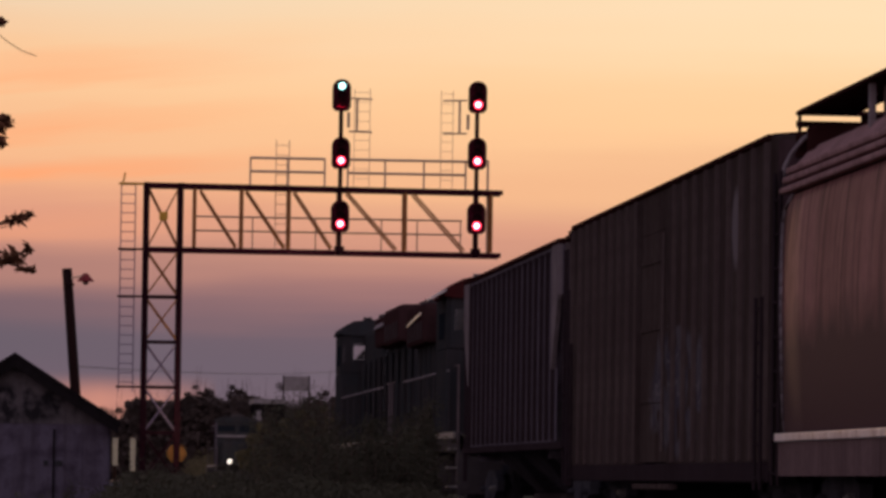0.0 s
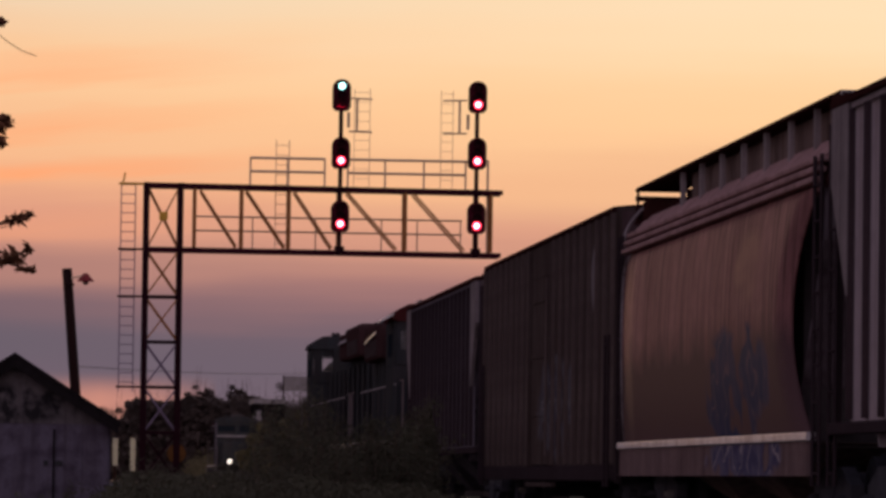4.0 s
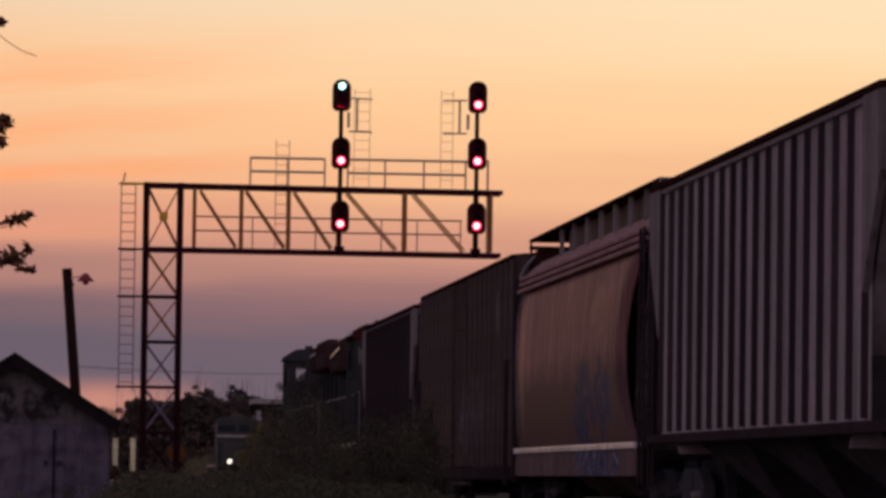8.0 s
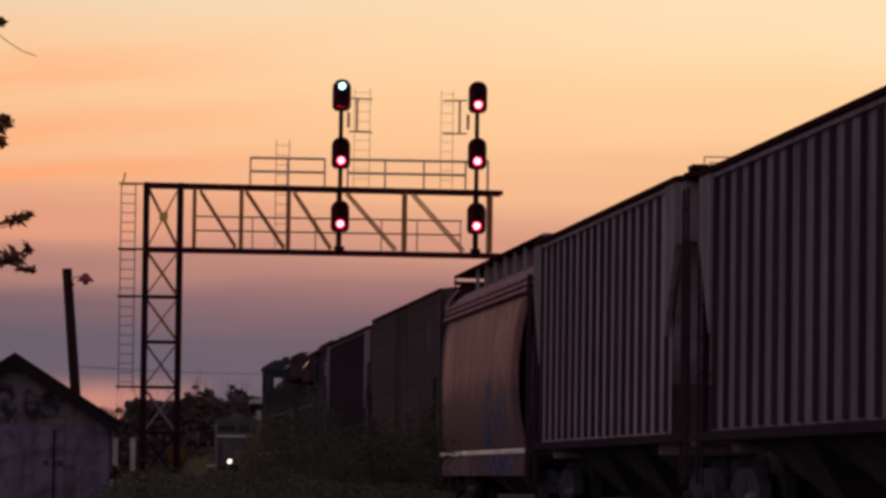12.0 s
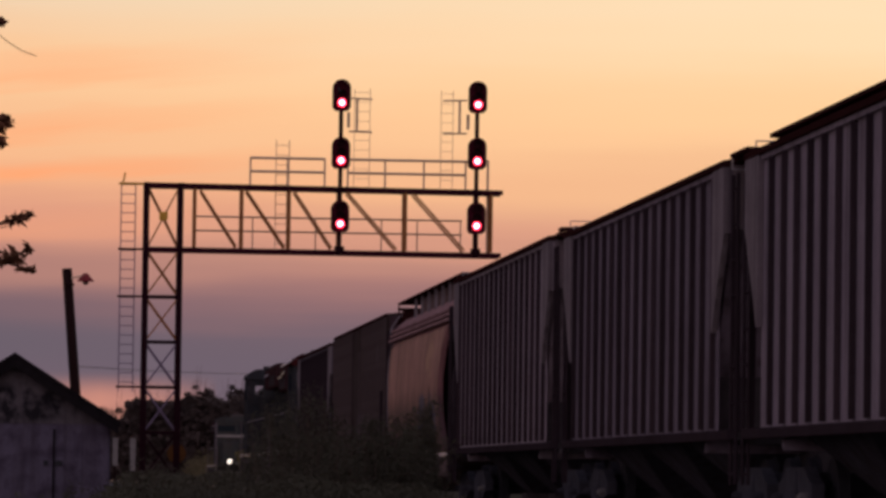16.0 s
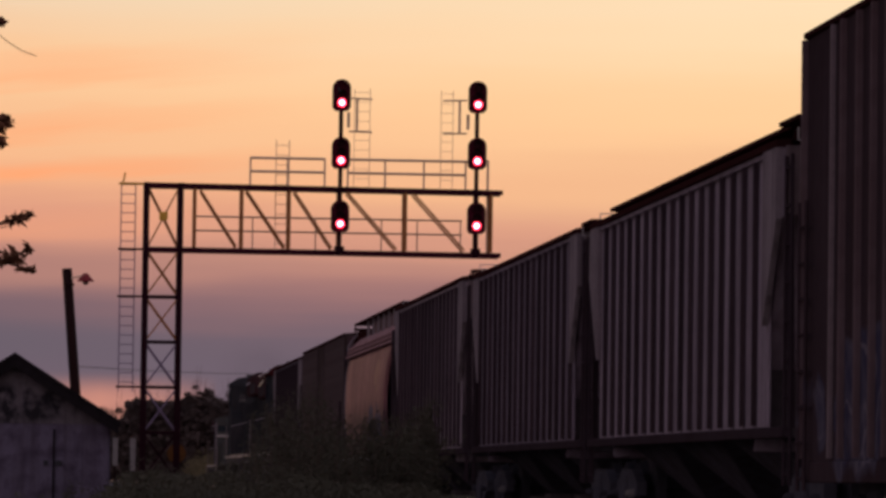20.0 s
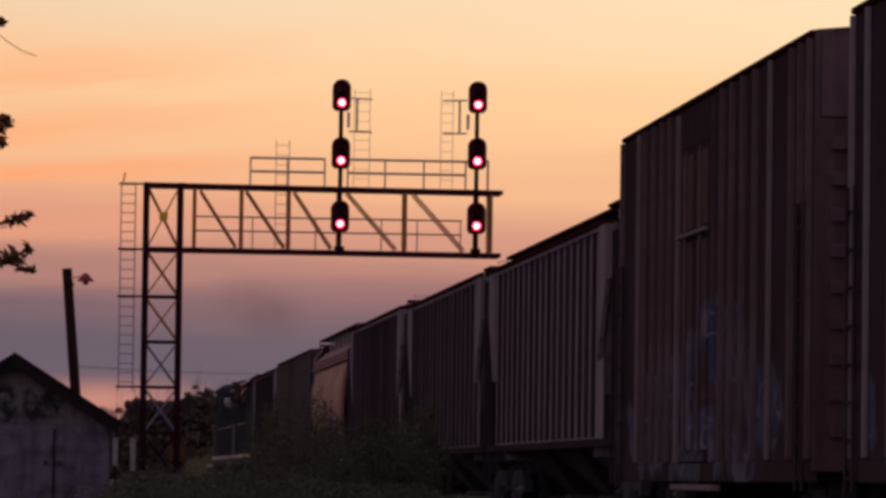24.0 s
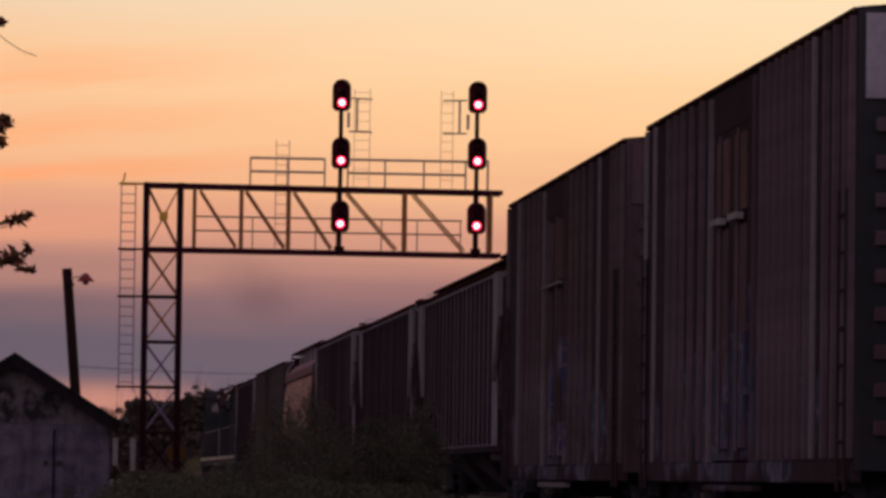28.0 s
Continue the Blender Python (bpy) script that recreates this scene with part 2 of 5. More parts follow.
M = {
    "ground": material("dry_ground", (0.10, 0.09, 0.065), 0.95, second=(0.04, 0.045, 0.02), scale=0.4, bump=0.6, bump_scale=3, spec=0.0),
    "ballast": material("ballast_stone", (0.24, 0.225, 0.22), 0.9, scale=9, bump=1.0, bump_scale=14, vary=0.2, spec=0.0),
    "tie": material("creosoted_timber", (0.06, 0.045, 0.035), 0.9, scale=4, bump=0.4, spec=0.0),
    "rail": material("rail_steel", (0.14, 0.10, 0.08), 0.6, 0.5, second=(0.12, 0.06, 0.04), scale=2),
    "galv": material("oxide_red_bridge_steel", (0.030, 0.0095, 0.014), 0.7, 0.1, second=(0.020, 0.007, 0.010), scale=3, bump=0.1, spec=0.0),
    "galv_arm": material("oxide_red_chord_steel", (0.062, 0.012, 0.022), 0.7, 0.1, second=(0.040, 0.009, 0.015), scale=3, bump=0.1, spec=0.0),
    "galv_brown": material("gold_brown_brace_steel", (0.46, 0.20, 0.065), 0.7, 0.1, second=(0.25, 0.085, 0.04), scale=3, bump=0.1, spec=0.0),
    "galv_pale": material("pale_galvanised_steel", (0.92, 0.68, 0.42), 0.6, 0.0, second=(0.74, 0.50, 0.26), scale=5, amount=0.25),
    "ladder_grey": material("lilac_grey_steel", (0.26, 0.20, 0.26), 0.7, 0.0, second=(0.17, 0.13, 0.17), scale=5, spec=0.0),
    "ladder_yellow": material("worn_yellow_paint", (0.90, 0.50, 0.04), 0.6, scale=6),
    # Maroon in heads, visors and unlit lenses is red lamp flare painted onto black.
    "black": material("flare_tinted_black_paint", (0.085, 0.008, 0.018), 0.8, scale=5, spec=0.1),
    "red_lens": material("lit_red_lens", (0.4, 0.02, 0.03), 0.2, emit=(1.0, 0.01, 0.045), power=2.6),
    "visor": material("flare_tinted_visor_paint", (0.085, 0.010, 0.020), 0.7, scale=5, spec=0.1),
    "red_core": material("lit_red_lamp", (0.4, 0.02, 0.03), 0.2, emit=(1.0, 0.20, 0.28), power=9.0),
    "green_core": material("lit_green_lamp", (0.1, 0.4, 0.4), 0.2, emit=(0.55, 1.0, 1.0), power=5.0),
    "green_lens": material("lit_green_lens", (0.02, 0.3, 0.25), 0.2, emit=(0.04, 0.30, 0.28), power=0.6),
    "dark_lens": material("unlit_lens", (0.05, 0.008, 0.014), 0.5, spec=0.1),
    "shed_wall": material("weathered_lilac_grey_boards", (0.175, 0.148, 0.186), 0.85, second=(0.105, 0.088, 0.108), scale=1.2, streaks=0.35, bump=0.2, vary=0.04, spec=0.0,
                          patches=[((0.0, 0.0, 1.6), (3.6, 3.0, 3.2), (0.085, 0.066, 0.085), 2.2, (0.46, 0.66))]),
    # Gable boards carry darker blotches centred low in the gable.
    "gable_wall": material("blotched_grey_brown_boards", (0.178, 0.152, 0.150), 0.85, second=(0.110, 0.094, 0.092), scale=1.6, streaks=0.3, bump=0.2, vary=0.06, spec=0.0,
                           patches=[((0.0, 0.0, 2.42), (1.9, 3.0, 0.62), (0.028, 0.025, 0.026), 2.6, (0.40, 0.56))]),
    "shed_roof": material("dark_roof_shingle", (0.022, 0.018, 0.018), 0.9, scale=6, bump=0.5, vary=0.2, spec=0.0),
    "trim": material("grey_trim_paint", (0.15, 0.125, 0.14), 0.8, scale=5, spec=0.0),
    "wood_pole": material("old_pole_timber", (0.035, 0.018, 0.016), 0.95, spec=0.0, scale=4, stretch=(6, 6, 0.6), bump=0.5),
    "bark": material("grey_brown_bark", (0.09, 0.06, 0.045), 0.95, scale=8, bump=0.6, spec=0.0),
    "leaf": material("dull_olive_leaf", (0.108, 0.106, 0.068), 0.8, second=(0.092, 0.075, 0.054), scale=1.3, spec=0.0, vary=0.2),
    "leaf_dry": material("dry_red_brown_leaf", (0.21, 0.085, 0.045), 0.8, second=(0.12, 0.075, 0.04), scale=1.3, spec=0.0),
    "leaf_far": material("far_dark_foliage", (0.115, 0.085, 0.07), 0.9, second=(0.06, 0.05, 0.04), scale=0.4, spec=0.0),
    # Brighter olive than the far foliage: headlight glow on these leaves is in the colour.
    "leaf_headlit": material("headlit_olive_leaf", (0.20, 0.165, 0.085), 0.85, second=(0.11, 0.095, 0.05), scale=0.8, spec=0.0),
    "twig": material("dry_twig", (0.15, 0.112, 0.082), 0.9, scale=8, spec=0.0),
    "steel_dark": material("greasy_cast_steel", (0.115, 0.098, 0.095), 0.8, 0.1, scale=6, bump=0.3, spec=0.0),
    "truck_steel": material("oily_truck_steel", (0.105, 0.100, 0.110), 0.85, 0.1, scale=6, bump=0.3, spec=0.0),
    "wheel": material("rusty_wheel_steel", (0.062, 0.058, 0.062), 0.8, 0.2, scale=5, spec=0.0),
    "cap": material("glint_bearing_cap", (0.42, 0.39, 0.36), 0.45, 0.4, scale=8),
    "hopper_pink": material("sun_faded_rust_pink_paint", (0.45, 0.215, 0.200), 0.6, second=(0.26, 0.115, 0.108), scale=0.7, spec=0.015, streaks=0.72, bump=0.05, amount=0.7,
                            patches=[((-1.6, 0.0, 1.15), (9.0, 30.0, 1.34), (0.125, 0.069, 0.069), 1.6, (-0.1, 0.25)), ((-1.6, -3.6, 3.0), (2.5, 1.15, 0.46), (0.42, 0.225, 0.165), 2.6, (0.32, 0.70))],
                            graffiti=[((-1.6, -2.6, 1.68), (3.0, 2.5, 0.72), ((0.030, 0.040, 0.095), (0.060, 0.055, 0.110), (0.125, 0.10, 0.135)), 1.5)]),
    "skirt": material("dusty_pink_brown_skirt", (0.26, 0.175, 0.165), 0.7, second=(0.14, 0.092, 0.088), scale=1.4, spec=0.0, streaks=0.4,
                      graffiti=[((-1.5, -3.5, 0.9), (3.0, 3.0, 0.4), ((0.10, 0.09, 0.15), (0.15, 0.13, 0.19), (0.34, 0.28, 0.30)), 2.2)]),
    "sill_cream": material("cream_sill_stripe", (0.92, 0.87, 0.84), 0.4, second=(0.42, 0.33, 0.29), scale=3.5, spec=0.5, amount=0.8),
    "hopper_roof": material("rusty_brown_hopper_roof", (0.54, 0.33, 0.31), 0.75, second=(0.28, 0.16, 0.15), scale=1.5, spec=0.0, streaks=0.3),
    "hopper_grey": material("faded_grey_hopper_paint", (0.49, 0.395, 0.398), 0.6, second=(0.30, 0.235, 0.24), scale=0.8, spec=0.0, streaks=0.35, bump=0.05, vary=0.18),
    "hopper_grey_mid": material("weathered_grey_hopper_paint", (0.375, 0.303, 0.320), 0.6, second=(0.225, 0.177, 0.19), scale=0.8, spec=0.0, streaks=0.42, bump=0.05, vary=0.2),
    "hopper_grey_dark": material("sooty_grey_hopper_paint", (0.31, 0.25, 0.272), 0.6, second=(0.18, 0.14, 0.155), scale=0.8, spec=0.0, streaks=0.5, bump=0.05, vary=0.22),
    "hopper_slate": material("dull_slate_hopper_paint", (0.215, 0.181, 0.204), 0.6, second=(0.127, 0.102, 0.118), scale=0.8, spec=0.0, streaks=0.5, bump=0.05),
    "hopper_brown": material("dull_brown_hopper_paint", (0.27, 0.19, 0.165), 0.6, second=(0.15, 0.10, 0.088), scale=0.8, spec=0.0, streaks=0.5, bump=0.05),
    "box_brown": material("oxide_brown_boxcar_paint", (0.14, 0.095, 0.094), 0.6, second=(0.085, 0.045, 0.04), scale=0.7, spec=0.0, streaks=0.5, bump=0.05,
                          graffiti=[((-1.55, -1.0, 1.7), (3.0, 4.2, 0.95), ((0.10, 0.09, 0.15), (0.16, 0.13, 0.17), (0.22, 0.18, 0.20)), 1.3)]),
    "box_maroon": material("dark_maroon_boxcar_paint", (0.165, 0.104, 0.108), 0.6, second=(0.09, 0.05, 0.05), scale=0.7, spec=0.0, streaks=0.5, bump=0.05,
                           graffiti=[((-1.55, 1.2, 1.5), (3.0, 4.0, 0.85), ((0.09, 0.085, 0.12), (0.14, 0.115, 0.14), (0.20, 0.165, 0.175)), 1.4)]),
    "box_old": material("sooty_brown_boxcar_paint", (0.116, 0.086, 0.076), 0.6, second=(0.066, 0.046, 0.041), scale=0.8, spec=0.0, streaks=0.65, amount=0.7, bump=0.05,
                        patches=[((-1.55, -7.05, 3.45), (2.0, 0.4, 0.5), (0.24, 0.20, 0.20), 3.0, (0.25, 0.45))],
                        graffiti=[((-1.55, -2.0, 1.75), (3.0, 2.6, 0.85), ((0.094, 0.082, 0.096), (0.132, 0.116, 0.122), (0.185, 0.162, 0.166)), 1.8)]),
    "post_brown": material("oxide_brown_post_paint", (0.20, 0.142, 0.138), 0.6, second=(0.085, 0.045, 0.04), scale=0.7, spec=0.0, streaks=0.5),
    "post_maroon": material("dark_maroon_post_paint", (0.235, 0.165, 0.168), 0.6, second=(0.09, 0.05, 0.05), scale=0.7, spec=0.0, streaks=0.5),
    "post_old": material("sooty_brown_post_paint", (0.185, 0.138, 0.122), 0.6, second=(0.08, 0.052, 0.052), scale=0.8, spec=0.0, streaks=0.55),
    # Near-black for sills, ladders, end posts and one hopper's shaded ribs.
    "dark_paint": material("near_black_car_paint", (0.060, 0.042, 0.046), 0.8, second=(0.04, 0.028, 0.03), scale=0.9, spec=0.0, streaks=0.3),
    # Ribs darker than the sheets: shade on their flanks is painted in.
    "rib_shade": material("shaded_rib_paint", (0.072, 0.050, 0.054), 0.8, second=(0.045, 0.030, 0.034), scale=0.9, spec=0.0, streaks=0.3, vary=0.25),
    # Side sheets are a darker brown than the posts standing on them.
    "box_panel": material("dark_brown_side_panel", (0.072, 0.049, 0.051), 0.7, second=(0.045, 0.029, 0.03), scale=0.7, spec=0.0, streaks=0.5, bump=0.05,
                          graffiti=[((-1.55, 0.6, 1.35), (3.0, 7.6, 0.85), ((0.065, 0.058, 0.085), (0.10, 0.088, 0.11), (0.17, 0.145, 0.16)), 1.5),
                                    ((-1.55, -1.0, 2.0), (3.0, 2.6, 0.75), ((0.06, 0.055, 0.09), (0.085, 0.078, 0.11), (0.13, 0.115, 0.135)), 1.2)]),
    "door_brown": material("faded_red_brown_door_paint", (0.20, 0.115, 0.100), 0.7, second=(0.11, 0.062, 0.056), scale=1.2, spec=0.0, streaks=0.45),
    "post_pale": material("worn_brown_post_paint", (0.30, 0.23, 0.22), 0.7, scale=2, spec=0.0, streaks=0.4),
    "end_pale": material("pale_grey_end_panel", (0.52, 0.46, 0.47), 0.7, scale=1.5, spec=0.0),
    "roof_dark": material("dark_car_roof", (0.055, 0.018, 0.017), 0.85, scale=1.5, streaks=0.2, spec=0.0),
    "board_white": material("bright_awning_paint", (0.86, 0.80, 0.74), 0.5, second=(0.74, 0.66, 0.58), scale=4, amount=0.3),
    "board_pale": material("bare_metal_running_board", (0.65, 0.60, 0.55), 0.45, 0.5, scale=5),
    "rail_pale": material("pale_corner_post_paint", (0.46, 0.39, 0.38), 0.5, scale=3, spec=0.0, streaks=0.4),
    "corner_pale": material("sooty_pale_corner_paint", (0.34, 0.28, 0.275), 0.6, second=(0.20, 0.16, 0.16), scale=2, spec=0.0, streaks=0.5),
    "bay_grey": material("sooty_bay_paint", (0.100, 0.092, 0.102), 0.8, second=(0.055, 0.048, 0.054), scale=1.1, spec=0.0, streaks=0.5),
    "loco_dark": material("dark_green_black_loco_paint", (0.048, 0.053, 0.055), 0.4, second=(0.085, 0.070, 0.064), scale=1.2, spec=0.0, streaks=0.3),
    "loco_red": material("faded_red_brown_loco_paint", (0.074, 0.036, 0.036), 0.5, scale=1.2, spec=0.0, streaks=0.3),
    "loco_cab_red": material("dull_red_cab_roof_paint", (0.095, 0.022, 0.022), 0.6, scale=1.2, spec=0.0, streaks=0.3),
    "white_paint": material("chalky_white_paint", (0.28, 0.25, 0.215), 0.6, scale=4),
    "amber": material("amber_reflective_disc", (0.17, 0.070, 0.018), 0.6, scale=4, spec=0.1),
    "window": glass("dusty_side_glass"),
    "clear": clear_glass("cab_window_glass"),
    "headlight": material("lit_headlight", (0.8, 0.7, 0.5), 0.3, emit=(1.0, 0.80, 0.52), power=220000.0),
    "far_lamp": material("lit_ditch_light", (0.8, 0.8, 0.8), 0.3, emit=(1.0, 0.86, 0.74), power=2.6),
    "hood_red": material("rusty_red_enamel", (0.34, 0.055, 0.055), 0.6, scale=6, spec=0.1),
    "wire": material("black_wire", (0.02, 0.02, 0.02), 0.6),
    "sign_grey": material("weathered_grey_panel", (0.33, 0.29, 0.28), 0.8, scale=2),
}


# ---- mesh helpers ----
def cuboid(bm, x0, x1, y0, y1, z0, z1):
    v = [bm.verts.new(p) for p in ((x0, y0, z0), (x1, y0, z0), (x1, y1, z0), (x0, y1, z0), (x0, y0, z1), (x1, y0, z1), (x1, y1, z1), (x0, y1, z1))]
    for f in ((0, 3, 2, 1), (4, 5, 6, 7), (0, 1, 5, 4), (1, 2, 6, 5), (2, 3, 7, 6), (3, 0, 4, 7)):
        bm.faces.new([v[i] for i in f])
    return bm


def box(x0, x1, y0, y1, z0, z1, bevel=0.0):
    bm = cuboid(bmesh.new(), x0, x1, y0, y1, z0, z1)
    if bevel:
        bmesh.ops.bevel(bm, geom=bm.edges[:], offset=bevel, segments=2, profile=0.6, affect="EDGES")
    return bm


def thicken(bm, shift):
    """Gives a one-sided sheet a second skin, moved by shift, and closes its rim."""
    done = bmesh.ops.extrude_face_region(bm, geom=bm.faces[:], use_keep_orig=True)
    bmesh.ops.translate(bm, vec=shift, verts=[v for v in done["geom"] if isinstance(v, bmesh.types.BMVert)])
    bmesh.ops.recalc_face_normals(bm, faces=bm.faces[:])
    return bm


def rod(bm, p, q, r, sides=6, r2=None):
    """A round bar from p to q, or a tapered one."""
    p, q = Vector(p), Vector(q)
    d = q - p
    m = Matrix.Translation((p + q) / 2) @ d.to_track_quat("Z", "Y").to_matrix().to_4x4()
    bmesh.ops.create_cone(bm, cap_ends=True, segments=sides, radius1=r, radius2=r if r2 is None else r2, depth=d.length, matrix=m)
    return bm


def beam(p, q, w, d):
    """A square-cut bar from p to q with a small bevel."""
    p, q = Vector(p), Vector(q)
    v = q - p
    bm = cuboid(bmesh.new(), -w / 2, w / 2, -d / 2, d / 2, -v.length / 2, v.length / 2)
    up = "Y" if abs(v.normalized().y) < 0.9 else "X"
    bm.transform(Matrix.Translation((p + q) / 2) @ v.to_track_quat("Z", up).to_matrix().to_4x4())
    return bm


def sheet(profile, y0, y1, close=False):
    """A skin along y from a cross-section of (x, z) points."""
    bm = bmesh.new()
    a = [bm.verts.new((x, y0, z)) for x, z in profile]
    b = [bm.verts.new((x, y1, z)) for x, z in profile]
    k = len(profile)
    for i in range(k if close else k - 1):
        j = (i + 1) % k
        bm.faces.new((a[i], a[j], b[j], b[i]))
    if close:
        bm.faces.new(a[::-1])
        bm.faces.new(b)
    bmesh.ops.recalc_face_normals(bm, faces=bm.faces[:])
    return bm


def mesh_of(name, bm, mat, smooth=False):
    me = bpy.data.meshes.new(name)
    if smooth:
        for f in bm.faces:
            f.smooth = True
    bm.to_mesh(me)
    bm.free()
    me.materials.append(M[mat])
    return me


def part(name, bm, mat, parent=None, label="", smooth=False):
    ob = new(name, mesh_of(name, bm, mat, smooth) if isinstance(bm, bmesh.types.BMesh) else bm)
    ob.parent = parent
    return tagged(ob, label)


def place(name, me, parent, loc, label="", rz=0.0):
    ob = new(name, me)
    ob.parent, ob.location = parent, loc
    ob.rotation_euler = (0, 0, rz)
    return tagged(ob, label)


def thing(name, label, category, group="", at=(0, 0, 0), rz=0.0):
    ob = new(name)
    ob.location, ob.rotation_euler = at, (0, 0, rz)
    return tagged(ob, label, category, group)


def scatter(points, size, rng, aspect=0.5):
    """Small bent leaves at points, as one mesh."""
    verts, faces = [], []
    for p in points:
        s = size * rng.uniform(0.6, 1.3)
        u = Vector((rng.gauss(0, 1), rng.gauss(0, 1), rng.gauss(0, 0.7))).normalized()
        w = u.cross(Vector((rng.gauss(0, 1), rng.gauss(0, 1), rng.gauss(0, 1)))).normalized() * s * aspect
        u = u * s
        p = Vector(p)
        i = len(verts)
        bend = u.cross(w).normalized() * s * 0.18
        verts += [p - u, p + w * 0.8 + bend, p + u, p - w * 0.8 + bend]
        faces += [(i, i + 1, i + 2), (i, i + 2, i + 3)]
    me = bpy.data.meshes.new("leaves")
    me.from_pydata(verts, [], faces)
    return me


# ---- ground and tracks ----
def build_ground():
    bm = bmesh.new()
    rng = random.Random(3)
    ys = [-60, -20, 0, 20, 40, 60, 80, 100, 120, 140, 170, 200, 250, 320, 420, 600, 900, 1500, 2600, 4500]
    xs = [-3000, -900, -300, -120, -50, -24, -12, -4, 1, 4.6, 6.2, 16.6, 18.4, 24, 40, 90, 300, 900, 3000]
    grid = []
    for yy in ys:
        row = []
        for xx in xs:
            z = GROUND_Z + rng.uniform(-0.06, 0.06)
            if xx in (6.2, 16.6):
                z = -0.34
            row.append(bm.verts.new((xx, yy, z)))
        grid.append(row)
    for j in range(len(ys) - 1):
        for i in range(len(xs) - 1):
            bm.faces.new((grid[j][i], grid[j][i + 1], grid[j + 1][i + 1], grid[j + 1][i]))
    ground = part("ground", bm, "ground", None, "", True)
    tagged(ground, "dark dry weedy ground beside the railway", "ground", kind="structure")
    for cx, nm in ((TRACK_X, "track_bed_1"), (TRACK2_X, "track_bed_2")):
        prof = [(cx - 2.2, -0.5), (cx - 1.55, -0.20), (cx + 1.55, -0.20), (cx + 2.2, -0.5)]
        bed = part(nm, sheet(prof, -90, 900), "ballast")
        tagged(bed, "grey crushed-stone ballast bed under the rails", "track bed", kind="structure")
        tie = mesh_of("tie", box(-1.3, 1.3, -0.11, 0.11, -0.24, -0.16), "tie")
        rail_prof = [(-0.07, -0.16), (0.07, -0.16), (0.07, -0.145), (0.012, -0.12), (0.012, -0.045), (0.036, -0.035), (0.036, -0.004), (0.028, 0.0),
                     (-0.028, 0.0), (-0.036, -0.004), (-0.036, -0.035), (-0.012, -0.045), (-0.012, -0.12), (-0.07, -0.145)]
        for s in (-0.755, 0.755):
            part("rail", sheet([(cx + s + px, pz) for px, pz in rail_prof], -90, 900, True), "rail", bed)
        for i in range(250):
            place("tie", tie, bed, (cx, 20 + i * 0.6, 0))


build_ground()


# ---- signal bridge ----
def build_gantry():
    g = thing("signal_bridge", "rust-brown steel lattice cantilever signal bridge over two tracks", "signal bridge", at=(0, GANTRY_Y, 0))
    xl, xr, depth = 3.33, 4.45, 0.95
    top, bot, end = 10.22, 8.10, 14.95
    for x in (xl, xr):
        for y in (0, depth):
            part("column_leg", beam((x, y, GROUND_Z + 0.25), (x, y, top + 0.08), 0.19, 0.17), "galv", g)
    part("footing", box(xl - 0.4, xr + 0.4, -0.4, depth + 0.4, GROUND_Z - 0.4, GROUND_Z + 0.27, 0.03), "sign_grey", g, "grey concrete footing")
    # bays of the column; braces gold-brown high up, grey below, darkest lowest
    levels = [GROUND_Z + 0.35, 0.55, 2.06, 3.56, 5.05, 6.54, bot, top]
    for a, b in zip(levels, levels[1:]):
        for y in (0, depth):
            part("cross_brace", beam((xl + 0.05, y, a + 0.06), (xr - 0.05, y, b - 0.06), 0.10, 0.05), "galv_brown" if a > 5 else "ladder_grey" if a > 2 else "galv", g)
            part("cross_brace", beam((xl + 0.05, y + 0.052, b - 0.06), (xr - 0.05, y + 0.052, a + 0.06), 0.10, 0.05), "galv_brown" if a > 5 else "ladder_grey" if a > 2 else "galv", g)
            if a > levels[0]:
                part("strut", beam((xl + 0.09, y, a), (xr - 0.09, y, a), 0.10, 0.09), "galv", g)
        for x in (xl, xr):
            part("side_strut", beam((x, 0.08, b), (x, depth - 0.08, a), 0.06, 0.05), "galv", g)
    part("gusset_plate", box(xl + 0.42, xr - 0.42, -0.09, -0.055, 9.05, 9.33), "ladder_yellow", g)
    # the arm: four chords
    for y in (0, depth):
        part("chord", beam((xl - 0.1, y, top), (end + 0.15, y, top - 0.06), 0.15, 0.15), "galv_arm", g)
        part("chord", beam((xl, y, bot), (end + 0.1, y, bot - 0.02), 0.15, 0.15), "galv_arm", g)
    posts = [4.92, 6.47, 8.03, 9.69, 11.88, 14.25, 14.72]
    for x in posts:
        for y in (0, depth):
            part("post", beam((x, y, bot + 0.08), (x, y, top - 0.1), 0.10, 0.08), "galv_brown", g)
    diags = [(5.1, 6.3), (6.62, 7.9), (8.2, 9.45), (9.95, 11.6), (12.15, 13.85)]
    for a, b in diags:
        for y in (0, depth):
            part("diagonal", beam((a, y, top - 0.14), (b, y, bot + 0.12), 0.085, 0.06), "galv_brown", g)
    for i, x in enumerate([4.9, 6.5, 8.0, 9.7, 11.9, 13.3, 14.8]):
        for z in (top - 0.03, bot - 0.01):
            part("cross_tie", beam((x, 0.08, z), (x, depth - 0.08, z), 0.09, 0.09), "galv", g)
    # walkway gratings and rails behind the arm
    part("walkway", box(4.9, 13.95, depth + 0.1, depth + 0.75, bot - 0.02, bot + 0.03), "galv", g, "steel grating walkway")
    part("walkway", box(6.8, 14.7, depth + 0.1, depth + 0.75, top + 0.01, top + 0.06), "galv", g, "steel grating walkway")
    for z in (8.82, 9.29):
        part("handrail", rod(bmesh.new(), (4.95, depth + 0.72, z), (13.9, depth + 0.72, z), 0.032), "galv_pale", g)
